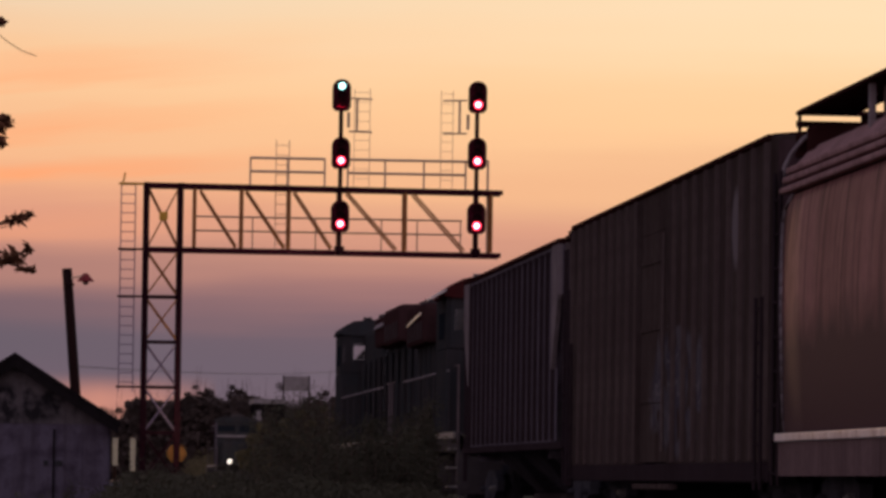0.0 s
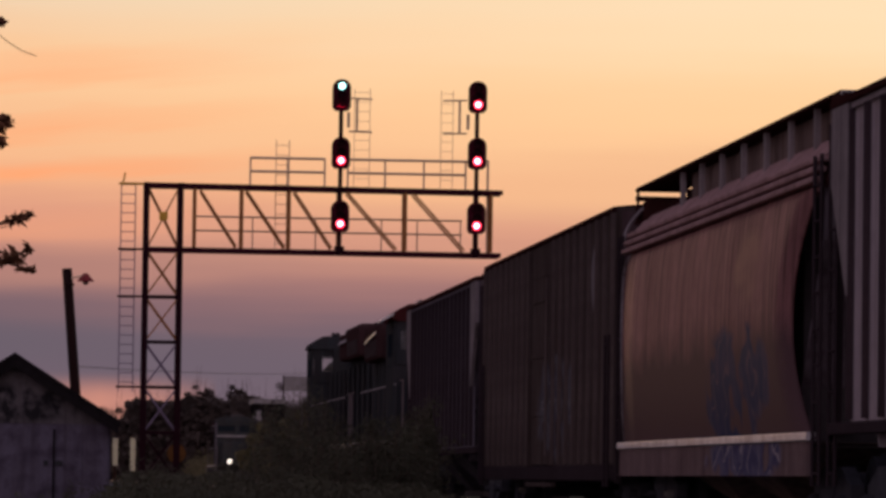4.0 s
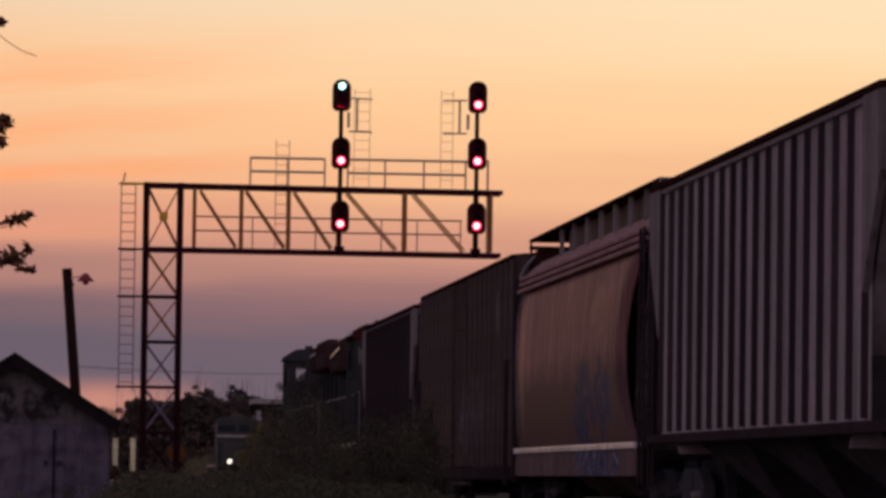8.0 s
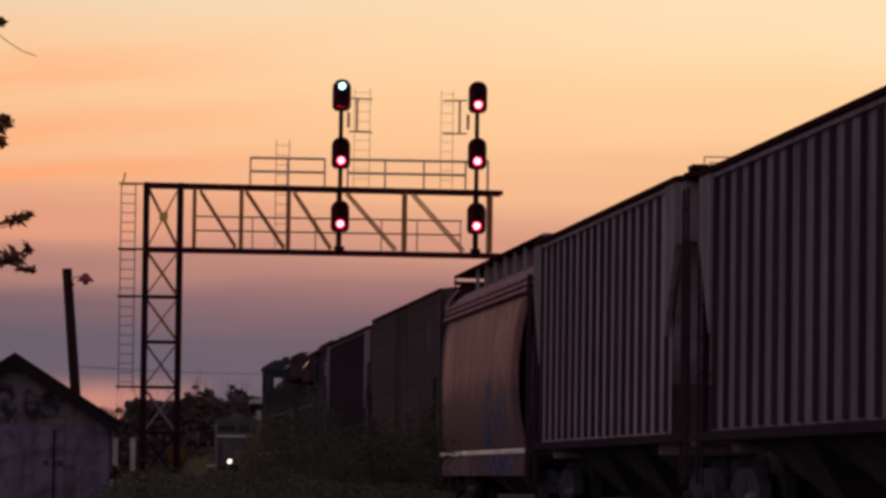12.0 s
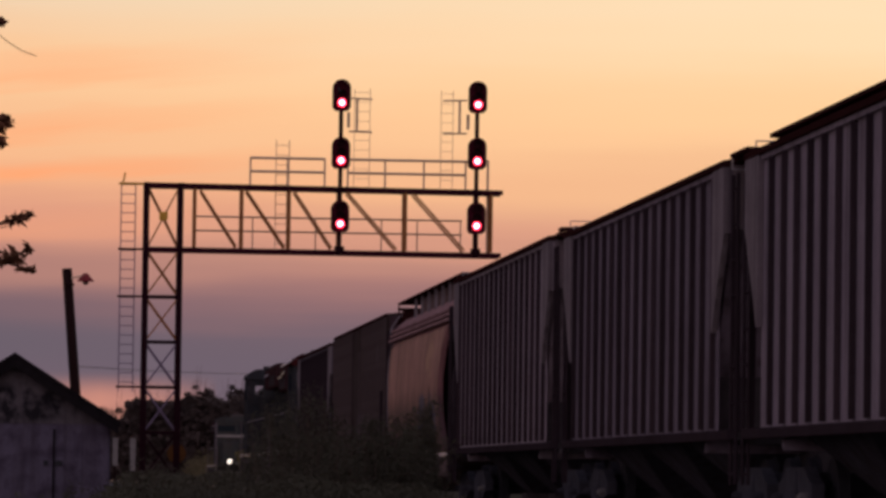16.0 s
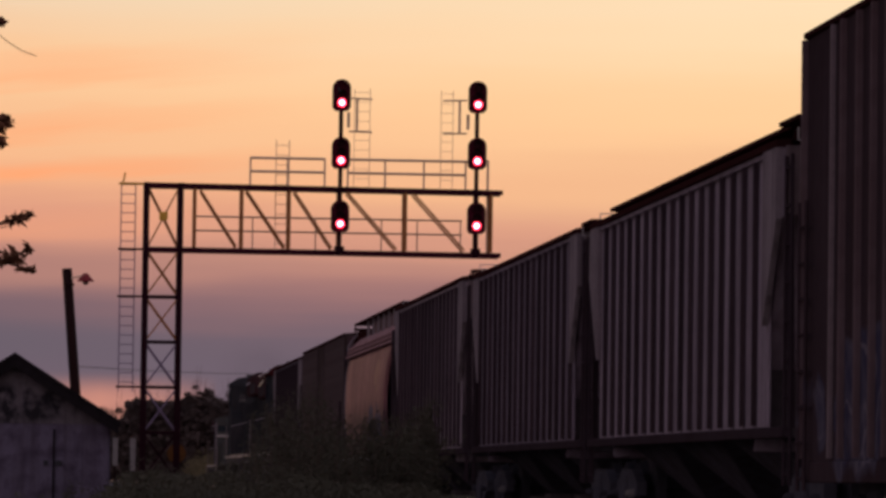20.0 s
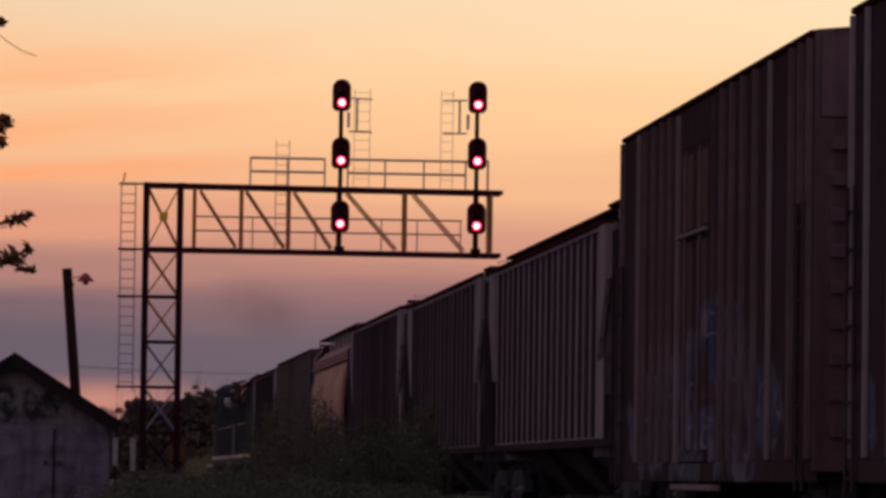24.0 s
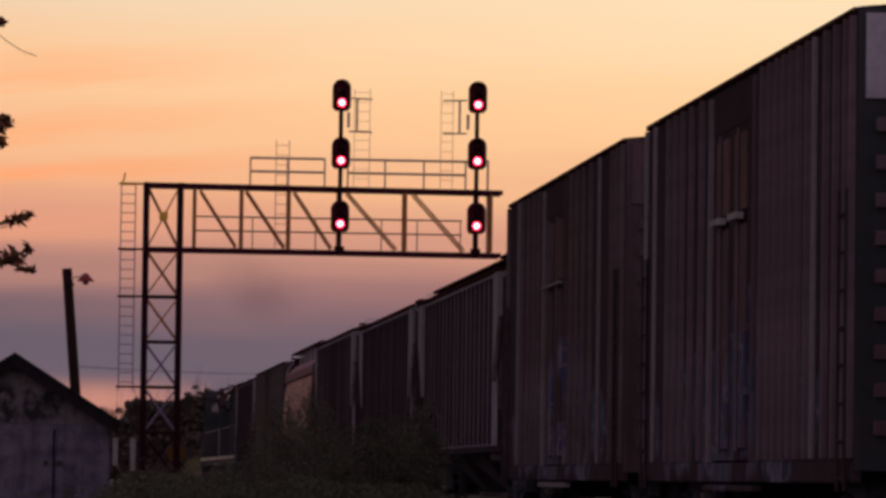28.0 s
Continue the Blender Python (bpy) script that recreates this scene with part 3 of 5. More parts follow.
    for x in (5.0, 6.9, 9.0, 11.2, 12.4, 13.85):
        part("rail_post", rod(bmesh.new(), (x, depth + 0.72, bot), (x, depth + 0.72, 9.31), 0.026), "galv_pale", g)
    for a, b in ((6.8, 9.28), (10.05, 14.0)):
        for z in (10.83, 11.28):
            part("handrail", rod(bmesh.new(), (a, depth + 0.72, z), (b, depth + 0.72, z), 0.046), "galv_pale", g)
        for x in ([a, 8.04, b] if a < 7 else [a, 11.3, 12.6, b]):
            part("rail_post", rod(bmesh.new(), (x, depth + 0.72, top), (x, depth + 0.72, 11.30), 0.036), "galv_pale", g)
    part("rail_post", rod(bmesh.new(), (14.68, depth, bot), (14.68, depth, 11.28), 0.045), "galv_pale", g)
    part("handrail", rod(bmesh.new(), (14.0, depth + 0.72, 11.28), (14.68, depth + 0.1, 11.28), 0.045), "galv_pale", g)
    # ladders
    def ladder(x0, x1, y, z0, z1, step, r, mat, label=""):
        lad = part("ladder", rod(bmesh.new(), (x0, y, z0), (x0, y, z1), r), mat, g, label)
        part("stile", rod(bmesh.new(), (x1, y, z0), (x1, y, z1), r), mat, lad)
        z = z0 + step
        while z < z1 - 0.05:
            part("rung", rod(bmesh.new(), (x0, y, z), (x1, y, z), r * 0.75, 5), mat, lad)
            z += step
        return lad
    main = ladder(2.50, 2.97, 0.3, 3.40, 10.30, 0.31, 0.021, "ladder_grey", "tarnished caged access ladder beside the column")
    for z in (3.56, 6.54, 8.10, 10.26):
        part("bracket", beam((2.42, 0.3, z), (xl - 0.08, 0.3, z), 0.09 if z < 10 else 0.15, 0.07), "galv" if z < 10 else "ladder_yellow", main)
    part("safety_gate", rod(bmesh.new(), (2.55, 0.3, 10.28), (2.62, 0.3, 10.62), 0.03), "ladder_yellow", main, "worn yellow ladder top")
    ladder(7.66, 8.10, depth + 0.9, bot, 11.90, 0.33, 0.016, "galv_pale", "pale ladder between the walkways")
    ladder(10.22, 10.74, depth + 0.3, 10.3, 13.62, 0.32, 0.012, "galv_pale", "pale ladder behind the signal mast")
    ladder(13.12, 13.52, depth + 0.3, 10.3, 13.62, 0.32, 0.012, "galv_pale", "pale ladder behind the signal mast")
    for x, s in ((9.69, 1), (14.20, -1)):
        fx = x + s * 0.55
        part("mast_bracket", rod(bmesh.new(), (fx, 0.2, 12.12), (fx, 0.2, 13.24), 0.045), "galv_pale", g)
        for z in (12.12, 13.22):
            part("mast_bracket", rod(bmesh.new(), (fx - s * 0.25, 0.2, z), (fx + s * 0.52, 0.5, z), 0.03), "galv_pale", g)
        part("junction_box", box(x + s * 0.27 - 0.045, x + s * 0.27 + 0.045, 0.1, 0.3, 12.25, 12.75, 0.02), "galv_pale", g)
    return g


build_gantry()


def head_outline(w, h, r_top, r_bot, k=7):
    pts = []
    for cx, cz, r, a0 in ((w / 2 - r_top, h / 2 - r_top, r_top, 0), (-w / 2 + r_top, h / 2 - r_top, r_top, 90),
                          (-w / 2 + r_bot, -h / 2 + r_bot, r_bot, 180), (w / 2 - r_bot, -h / 2 + r_bot, r_bot, 270)):
        for i in range(k):
            a = radians(a0 + 90 * i / (k - 1))
            pts.append((cx + r * math.cos(a), cz + r * math.sin(a)))
    return pts


def signal_head(mast, z, lit):
    """A three-lamp head on a mast; its back plate faces the camera's side of the bridge."""
    head = part("signal_head", sheet(head_outline(0.60, 1.04, 0.28, 0.17), -0.02, 0.26, True), "black", mast, "black three-lamp signal head tinted with red flare")
    head.location = (0, -0.24, z)
    for k, zz in enumerate((0.29, 0.01, -0.26)):
        mat = lit.get(k, "dark_lens")
        lens = bmesh.new()
        bmesh.ops.create_uvsphere(lens, u_segments=14, v_segments=8, radius=0.148)
        bmesh.ops.scale(lens, vec=(1, 0.3, 1), verts=lens.verts[:])
        ob = part("lens", lens, mat, head, {"red_lens": "lit red lens", "green_lens": "lit green lens"}.get(mat, "dark unlit lens"), True)
        ob.location = (0, -0.03, zz)
        if mat != "dark_lens":
            core = bmesh.new()
            rod(core, (0, -0.012, 0), (0, 0.012, 0), 0.10, 14)
            lamp = part("lamp_core", core, mat.replace("lens", "core"), head, "bright lamp behind the lens")
            lamp.location = (0, -0.075, zz)
        hood = bmesh.new()
        ring = []
        for i in range(13):
            a = radians(-35 + 250 * i / 12)
            c, s = math.cos(a), math.sin(a)
            reach = 0.30 if 0 <= a <= math.pi else 0.18
            ring.append([hood.verts.new((c * r, y, s * r)) for r, y in ((0.165, -0.02), (0.165, -reach), (0.15, -reach), (0.15, -0.02))])
        for p, q in zip(ring, ring[1:]):
            for i in range(4):
                hood.faces.new((p[i], q[i], q[(i + 1) % 4], p[(i + 1) % 4]))
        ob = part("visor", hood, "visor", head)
        ob.location = (0, 0, zz)
    return head


def build_masts():
    made = []
    for x, zs in ((9.69, (13.27, 11.36, 9.27)), (14.20, (13.29, 11.42, 9.28))):
        mast = thing("signal_mast", "dark signal mast with three black lamp heads, lit red" if x > 12 else "dark signal mast with three black lamp heads, green above red",
                     "signal", "signals on the bridge", at=(x, GANTRY_Y - 0.22, 0))
        part("mast_pipe", rod(bmesh.new(), (0, 0.05, 8.0), (0, 0.05, 13.2), 0.075, 10), "galv", mast)
        for z in (8.2, 10.15):
            part("clamp", box(-0.16, 0.16, 0.0, 0.18, z - 0.09, z + 0.09, 0.01), "galv", mast)
        for k, z in enumerate(zs):
            head = signal_head(mast, z, {0: "green_lens", 2: "red_lens"} if (x < 12 and k == 0) else {2: "red_lens"})
            if x < 12 and k == 0:
                disc = bmesh.new()
                rod(disc, (0, -0.012, 0), (0, 0.012, 0), 0.149, 16)
                shutter = part("shutter", disc, "black", head, "black disc that masks the unlit lamp")
                made.append(shutter)
    return made


SHUTTER = build_masts()[0]


# ---- train ----
def travel(t):
    """How far the train has gone along its track."""
    return 3.44 * t + 0.0094 * t * t


CARS, AXLES = [], []
LEAD_CENTRE = 118.9


def wheel_mesh():
    bm = bmesh.new()
    for s in (-1, 1):
        rod(bm, (s * 0.70, 0, 0), (s * 0.80, 0, 0), 0.455, 20)
        rod(bm, (s * 0.68, 0, 0), (s * 0.70, 0, 0), 0.485, 20)
        rod(bm, (s * 0.80, 0, 0), (s * 0.83, 0, 0), 0.12, 10)
        for k in range(4):
            a = k * math.pi / 2
            rod(bm, (s * 0.795, 0.27 * math.cos(a), 0.27 * math.sin(a)), (s * 0.815, 0.27 * math.cos(a), 0.27 * math.sin(a)), 0.05, 6)
    rod(bm, (-1.0, 0, 0), (1.0, 0, 0), 0.08, 8)
    return mesh_of("wheelset", bm, "wheel")


def frame_mesh():
    """A cast truck side frame: arched top, dropped middle, pedestal jaws."""
    outer = [(-1.16, 0.44), (-1.16, 0.62), (-0.98, 0.66), (-0.60, 0.80), (0.60, 0.80), (0.98, 0.66), (1.16, 0.62), (1.16, 0.44), (0.98, 0.42), (0.62, 0.36), (0.36, 0.22), (-0.36, 0.22), (-0.62, 0.36), (-0.98, 0.42)]
    bm = bmesh.new()
    a = [bm.verts.new((-0.07, y, z)) for y, z in outer]
    b = [bm.verts.new((0.07, y, z)) for y, z in outer]
    for i in range(len(outer)):
        j = (i + 1) % len(outer)
        bm.faces.new((a[i], a[j], b[j], b[i]))
    bm.faces.new(a[::-1])
    bm.faces.new(b)
    bmesh.ops.recalc_face_normals(bm, faces=bm.faces[:])
    for y in (-0.14, 0, 0.14):
        rod(bm, (-0.09, y, 0.28), (-0.09, y, 0.56), 0.065, 8)
    return mesh_of("side_frame", bm, "truck_steel")


def cap_mesh(mat):
    bm = bmesh.new()
    rod(bm, (-0.05, 0, 0), (0.05, 0, 0), 0.055, 12)
    rod(bm, (-0.08, 0, 0), (-0.05, 0, 0), 0.035, 10)
    return mesh_of("bearing_cap", bm, mat)


WHEEL, SIDE_FRAME, CAP, CAP_DARK = wheel_mesh(), frame_mesh(), cap_mesh("cap"), cap_mesh("truck_steel")
BOLSTER = mesh_of("bolster", box(-1.1, 1.1, -0.2, 0.2, 0.45, 0.75, 0.03), "truck_steel")
COUPLER = mesh_of("coupler", box(-0.12, 0.12, -0.55, 0.55, 0.70, 0.98, 0.05), "steel_dark")


def trucks(car, spots, axles=(-0.87, 0.87)):
    for k_truck, y in enumerate(spots):
        truck = place("truck", BOLSTER, car, (0, y, 0), "dark cast-steel truck")
        for s in (-1, 1):
            place("side_frame", SIDE_FRAME, truck, (s * 1.0, 0, 0))
        for k, a in enumerate(axles):
            w = place("wheelset", WHEEL, truck, (0, a, 0.455))
            AXLES.append((w, a))
            # Only one cap per car is pale metal, standing in for its glint.
            place("bearing_cap", CAP if k == 0 and k_truck else CAP_DARK, truck, (-1.10, a, 0.47), "bearing cap in pale metal for its glint" if k == 0 and k_truck else "")
            place("bearing_cap", CAP_DARK, truck, (1.10, a, 0.47), "", math.pi)


def end_gear(car, half):
    for s in (-1, 1):
        place("coupler", COUPLER, car, (0, s * (half + 0.45), 0))


def car_empty(name, label, centre, group="freight cars of the train", category="freight car"):
    car = thing(name, label, category, group, at=(TRACK_X, centre, 0))
    CARS.append((car, centre))
    return car


def car_ladder(car, x, y, z0, z1, mat, width=0.42, step=0.36):
    bm = bmesh.new()
    for yy in (y - width / 2, y + width / 2):
        rod(bm, (x, yy, z0), (x, yy, z1), 0.022, 5)
    z = z0 + 0.12
    while z < z1:
        rod(bm, (x, y - width / 2, z), (x, y + width / 2, z), 0.017, 5)
        z += step
    return part("ladder", bm, mat, car)


def inset_side(half, z_sill, z_eave, x, front, rear, steps=16, bulge=0.0, turn=0.26):
    """A side sheet whose ends draw in towards the sill; a bulge rounds it outwards."""
    bm = bmesh.new()
    rows = []
    for k in range(steps + 1):
        f = k / steps                                   # 0 at the eave, 1 at the sill
        z = z_eave + (z_sill - z_eave) * f
        e = math.sin(math.pi / 2 * min(1.0, max(0.0, (f - turn) / 0.36)))
        if bulge:
            e = math.sin(math.pi * min(1.0, f * 0.92)) ** 0.8
        xx = x + math.copysign(bulge * math.sin(math.pi * f) ** 0.7, x)
        corner = 0.55 * max(0.0, 1 - f / 0.10) ** 2 if bulge else 0.0
        y0, y1 = -half + rear * e, half - front * e - corner
        rows.append([bm.verts.new((xx, y0 + (y1 - y0) * i / 12, z)) for i in range(13)])
    for a, b in zip(rows, rows[1:]):
        for i in range(12):
            bm.faces.new((a[i], a[i + 1], b[i + 1], b[i]))
    return thicken(bm, (math.copysign(0.03, -x), 0, 0))


def end_sheets(car, half, wide, z0, z1, mat, slope):
    """The sloped ends of a hopper between its side sheets."""
    for s in (-1, 1):
        bm = bmesh.new()
        pts = [(half - 0.06, z1), (half - 0.12, z1 - 0.55), (half - 0.25 - slope, z0 + 0.9), (half - 1.3 - slope, z0 - 0.25)]
        a = [bm.verts.new((-wide + 0.04, s * y, z)) for y, z in pts]
        b = [bm.verts.new((wide - 0.04, s * y, z)) for y, z in pts]
        for i in range(3):
            bm.faces.new((a[i], a[i + 1], b[i + 1], b[i]))
        part("end_sheet", thicken(bm, (0, -s * 0.04, 0)), mat, car)


def roof_walk(car, half, z, mat, over=0.95, x=-0.0):
    """A running board down the middle of the roof with crosswise boards at its ends."""
    walkway = part("running_board", box(x - 0.34, x + 0.34, -half - over, half + over, z, z + 0.05), mat, car, "grating running board")
    for s in (-1, 1):
        part("cross_board", box(-1.42, x - 0.345, s * (half + over - 0.5), s * (half + over - 0.02), z - 0.05, z), mat, walkway)
        part("cross_board", box(x + 0.345, 1.42, s * (half + over - 0.5), s * (half + over - 0.02), z - 0.05, z), mat, walkway)
    k = int(half * 2 / 1.1)
    for i in range(k + 1):
        y = -half + 2 * half * i / k
        part("board_support", box(x - 0.3, x + 0.3, y - 0.03, y + 0.03, z - 0.10, z), "roof_dark", walkway)
    return walkway


def ribbed_hopper(centre, half, mat, label, ribs, z_eave=4.27, z_roof=4.42, inset=0.9, raised=False, pitch=0.885, shift=0.0, rib_mat="rib_shade"):
    car = car_empty("covered_hopper", label, centre)
    zs = 1.22
    for s in (-1, 1):
        part("side_sheet", inset_side(half, zs, z_eave, s * 1.47, inset, inset), mat, car, "faded side sheet between posts darkened for shade")
        part("eave_rail", box(s * 1.46 - 0.09, s * 1.46 + 0.09, -half - 0.02, half + 0.02, z_eave + 0.004, z_eave + 0.08, 0.015), "roof_dark", car)
        part("top_chord", box(min(s * 1.474, s * 1.51), max(s * 1.474, s * 1.53), -half + 1.02, half - 1.02, z_eave - 0.055, z_eave), mat, car)
        part("side_sill", box(s * 1.45 - 0.06, s * 1.45 + 0.06, -half - 0.3, half + 0.3, zs - 0.12, zs - 0.005, 0.015), "dark_paint", car)
    prof = [(-1.5, z_eave + 0.085), (-1.0, z_eave + 0.16), (-0.5, z_roof), (0.5, z_roof), (1.0, z_eave + 0.16), (1.5, z_eave + 0.085), (0, z_eave + 0.06)]
    part("roof", sheet(prof, -half, half, True), "roof_dark", car)
    # hat-section side posts, with their flank shade put in the colour
    hat = [(-0.06, 0.0), (-0.045, 0.052), (0.045, 0.052), (0.06, 0.0)]
    for sx in (-1, 1):
        bm = bmesh.new()
        low = [bm.verts.new((sx * (1.474 + d), y, zs + 0.02)) for y, d in hat]
        top = [bm.verts.new((sx * (1.474 + d), y, z_eave - 0.058)) for y, d in hat]
        for i in range(3):
            bm.faces.new((low[i], low[i + 1], top[i + 1], top[i]))
        bm.faces.new(low)
        bm.faces.new(top)
        bmesh.ops.recalc_face_normals(bm, faces=bm.faces[:])
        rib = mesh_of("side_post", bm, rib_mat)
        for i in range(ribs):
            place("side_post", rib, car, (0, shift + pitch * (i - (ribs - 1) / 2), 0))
    # corner panels that taper down along the drawn-in ends
    for sy in (-1, 1):
        for sx in (-1, 1):
            bm = bmesh.new()
            for x in (1.472, 1.535):
                for d, z in ((0.98, z_eave + 0.02), (0.0, z_eave + 0.02), (0.0, z_eave - 0.75), (0.45, z_eave - 1.16), (0.92, z_eave - 1.85), (0.98, z_eave - 1.85)):
                    bm.verts.new((sx * x, sy * (half - d), z))
            bmesh.ops.convex_hull(bm, input=bm.verts[:])
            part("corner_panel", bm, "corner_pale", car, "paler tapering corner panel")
            part("corner_post", beam((sx * 1.40, sy * (half + 0.30), 1.2), (sx * 1.40, sy * (half + 0.12), z_eave - 0.7), 0.07, 0.06), "dark_paint", car)
        # the closed head of the end, under the roof's overhang
        a, b = sorted((sy * (half + 0.01), sy * (half + 0.06)))
        part("end_head", box(-1.44, 1.44, a, b, z_eave - 0.72, z_eave + 0.02, 0.01), "post_pale", car, "brown plate closing the end below the roof")
        if not raised:
            part("roof_overhang", box(-1.44, 1.44, *sorted((sy * (half + 0.002), sy * (half + 0.62))), z_eave + 0.04, z_eave + 0.11, 0.01), "roof_dark", car)
    end_sheets(car, half, 1.46, zs, z_eave, mat, inset)
    part("inner_body", box(-1.40, 1.40, -half + inset + 0.5, half - inset - 0.5, zs - 0.1, z_eave + 0.03), "steel_dark", car)
    for k in (-1, 0, 1):
        yc = k * (2 * half - 3.2) / 3
        bm = bmesh.new()
        w = (half - 1.6) / 3 - 0.1
        for x, y, z in ((1.3, w, zs + 0.05), (0.45, 0.45, 0.42)):
            for sx in (-1, 1):
                for sy in (-1, 1):
                    bm.verts.new((sx * x, yc + sy * y, z))
        bmesh.ops.convex_hull(bm, input=bm.verts[:])
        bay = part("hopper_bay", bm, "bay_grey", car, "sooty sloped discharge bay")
        part("outlet_gate", box(-0.55, 0.55, yc - 0.5, yc + 0.5, 0.30, 0.41, 0.02), "steel_dark", bay)
    walk_z = z_roof + 0.03
    if raised:
        board = part("running_board", box(-1.22, -0.62, -half + 0.55, half + 0.3, 4.43, 4.48), "roof_dark", car, "dark raised running board")
        for i in range(12):
            y = -half + 1.3 + (2 * half - 3.5) * i / 11
            part("board_support", box(-1.15, -0.68, y - 0.04, y + 0.04, z_eave + 0.05, 4.43), "roof_dark", board)
        for s in (-1, 1):
            a, b = sorted((s * (half + 0.03), s * (half + 1.3)))
            zc = 4.29 if s > 0 else 4.38
            part("cross_board", box(-1.52, 1.4, a, b, zc - 0.025, zc + 0.025, 0.01), "roof_dark", board, "dark end platform")
            part("board_leg", box(-0.90, -0.86, s * (half + 0.25) - 0.03, s * (half + 0.25) + 0.03, z_eave, 4.43 if s > 0 else zc), "roof_dark", board)
            step = bmesh.new()
            y = s * (half + 1.25)
            for x in (-1.50, -1.15):
                rod(step, (x, y, 4.27), (x, y, 4.14), 0.009, 5)
            rod(step, (-1.50, y, 4.14), (-1.15, y, 4.14), 0.009, 5)
            part("grab_rail", step, "board_pale", board)
    else:
        roof_walk(car, half, walk_z, "roof_dark", 0.75)
    for i in range(8):
        y = -half + 1.2 + (2 * half - 2.4) * i / 7
        hatch = part("hatch", box(-0.88, -0.36, y - 0.5, y + 0.5, z_eave + 0.10, z_roof + (0.03 if raised else 0.09), 0.02), "roof_dark", car)
    for sy in (-1, 1):
        car_ladder(car, -1.45, sy * (half + 0.34), 0.6, z_eave - 0.1, "dark_paint", 0.40, 0.40)
        bm = bmesh.new()
        for x in (-1.30, -0.9):
            rod(bm, (x, sy * (half + 0.85), z_roof + 0.02), (x, sy * (half + 0.85), z_roof + 0.11), 0.009, 5)
        rod(bm, (-1.30, sy * (half + 0.85), z_roof + 0.11), (-0.9, sy * (half + 0.85), z_roof + 0.11), 0.009, 5)
        part("grab_rail", bm, "board_pale", car, "thin pale roof grab rail")
        part("end_platform", box(-1.4, 1.4, sy * (half + 0.7) - 0.5, sy * (half + 0.7) + 0.1, 1.05, 1.12), "steel_dark", car)
    part("centre_sill", box(-0.3, 0.3, -half - 0.9, half + 0.9, 0.72, 1.0, 0.02), "steel_dark", car)
    trucks(car, (-half + 0.75, half - 0.75))
    end_gear(car, half + 0.9)
    return car


def round_hopper(centre, half, label):
    car = car_empty("covered_hopper", label, centre)
    zs, ze = 1.10, 3.62
    for s in (-1, 1):
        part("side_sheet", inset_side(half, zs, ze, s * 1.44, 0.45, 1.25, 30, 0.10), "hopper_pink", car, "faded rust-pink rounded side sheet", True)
        part("side_sill", box(s * 1.50 - 0.05, s * 1.50 + 0.05, -half + 0.1, half - 0.05, zs - 0.045, zs + 0.04, 0.012), "sill_cream", car, "cream sill stripe")
        part("sill_skirt", box(s * 1.49 - 0.03, s * 1.49 + 0.03, -half + 0.25, half - 0.15, zs - 0.40, zs - 0.05), "skirt", car, "dusty pink-brown sill skirt")
        # thin pale strip following the front edge of the sheet
        for sy, draw, corner in ((1, 0.45, 0.55),):
            edge = bmesh.new()
            line = []
            for k in range(19):
                f = k / 18
                line.append((s * (1.445 + 0.10 * math.sin(math.pi * f) ** 0.7), sy * (half - draw * math.sin(math.pi * min(1.0, f * 0.92)) ** 0.8 - corner * max(0.0, 1 - f / 0.10) ** 2), ze + (zs + 0.05 - ze) * f))
            for p, q in zip(line, line[1:]):
                rod(edge, p, q, 0.024, 5)
            part("edge_strip", edge, "corner_pale", car, "pale strip along the front edge of the side sheet", True)
        # three ridges of the roof's shoulder
        for x, z in ((1.465, 3.675), (1.435, 3.785), (1.395, 3.89)):
            part("roof_ridge", box(s * x - 0.06, s * x + 0.06, -half + 0.05, half - 0.05, z - 0.033, z + 0.033, 0.025), "hopper_roof", car)
        slope = [(s * 1.375, 3.93), (s * 1.17, 4.15), (s * 1.10, 4.13), (s * 1.30, 3.92)]
        part("roof_shoulder", sheet(slope, -half + 0.05, half - 0.05, True), "hopper_roof", car)
    # Darker roof skin puts the groove darkness between the ridges into its colour.
    prof = [(-1.40, 3.60), (-1.34, 3.80), (-1.24, 3.95), (-1.10, 4.08), (-0.5, 4.16), (0.5, 4.16), (1.10, 4.08), (1.24, 3.95), (1.34, 3.80), (1.40, 3.60)]
    part("roof", sheet(prof, -half, half, True), "roof_dark", car, "dark rounded roof below brown ridges")
    part("end_hood", box(-1.22, 1.22, half - 0.5, half + 0.10, 4.0, 4.36, 0.03), "roof_dark", car)
    end_sheets(car, half, 1.42, zs, ze, "hopper_grey_dark", 0.9)
    part("inner_body", box(-1.36, 1.36, -half + 1.5, half - 1.5, zs - 0.1, ze - 0.02), "steel_dark", car)
    walk_z = 4.51
    board = part("running_board", box(-1.30, -0.70, -half - 0.3, half + 0.09, walk_z, walk_z + 0.04), "roof_dark", car, "dark raised running board")
    for i in range(8):
        y = 4.16 - 1.76 * i
        part("board_support", box(-1.24, -1.18, y - 0.05, y + 0.05, 4.06, walk_z), "rail_pale", board, "pale upright board support")
    # end plate with two open slots
    for x0, x1, z0, z1 in ((-1.29, 0.9, 4.38, 4.45), (-0.93, 0.9, 4.315, 4.38), (-1.29, 0.9, 4.08, 4.315), (-0.60, 0.9, 4.45, 4.51)):
        part("end_plate", box(x0, x1, half + 0.30, half + 0.33, z0, z1), "roof_dark", board, "dark end plate below the running board")
    part("cross_board", box(-1.29, 0.9, half + 0.10, half + 0.36, 4.51, 4.55), "roof_dark", board, "dark cross board")
    for x in (-1.275,):
        part("board_leg", box(x - 0.015, x + 0.015, half + 0.14, half + 0.20, 4.10, walk_z - 0.012), "roof_dark", board)
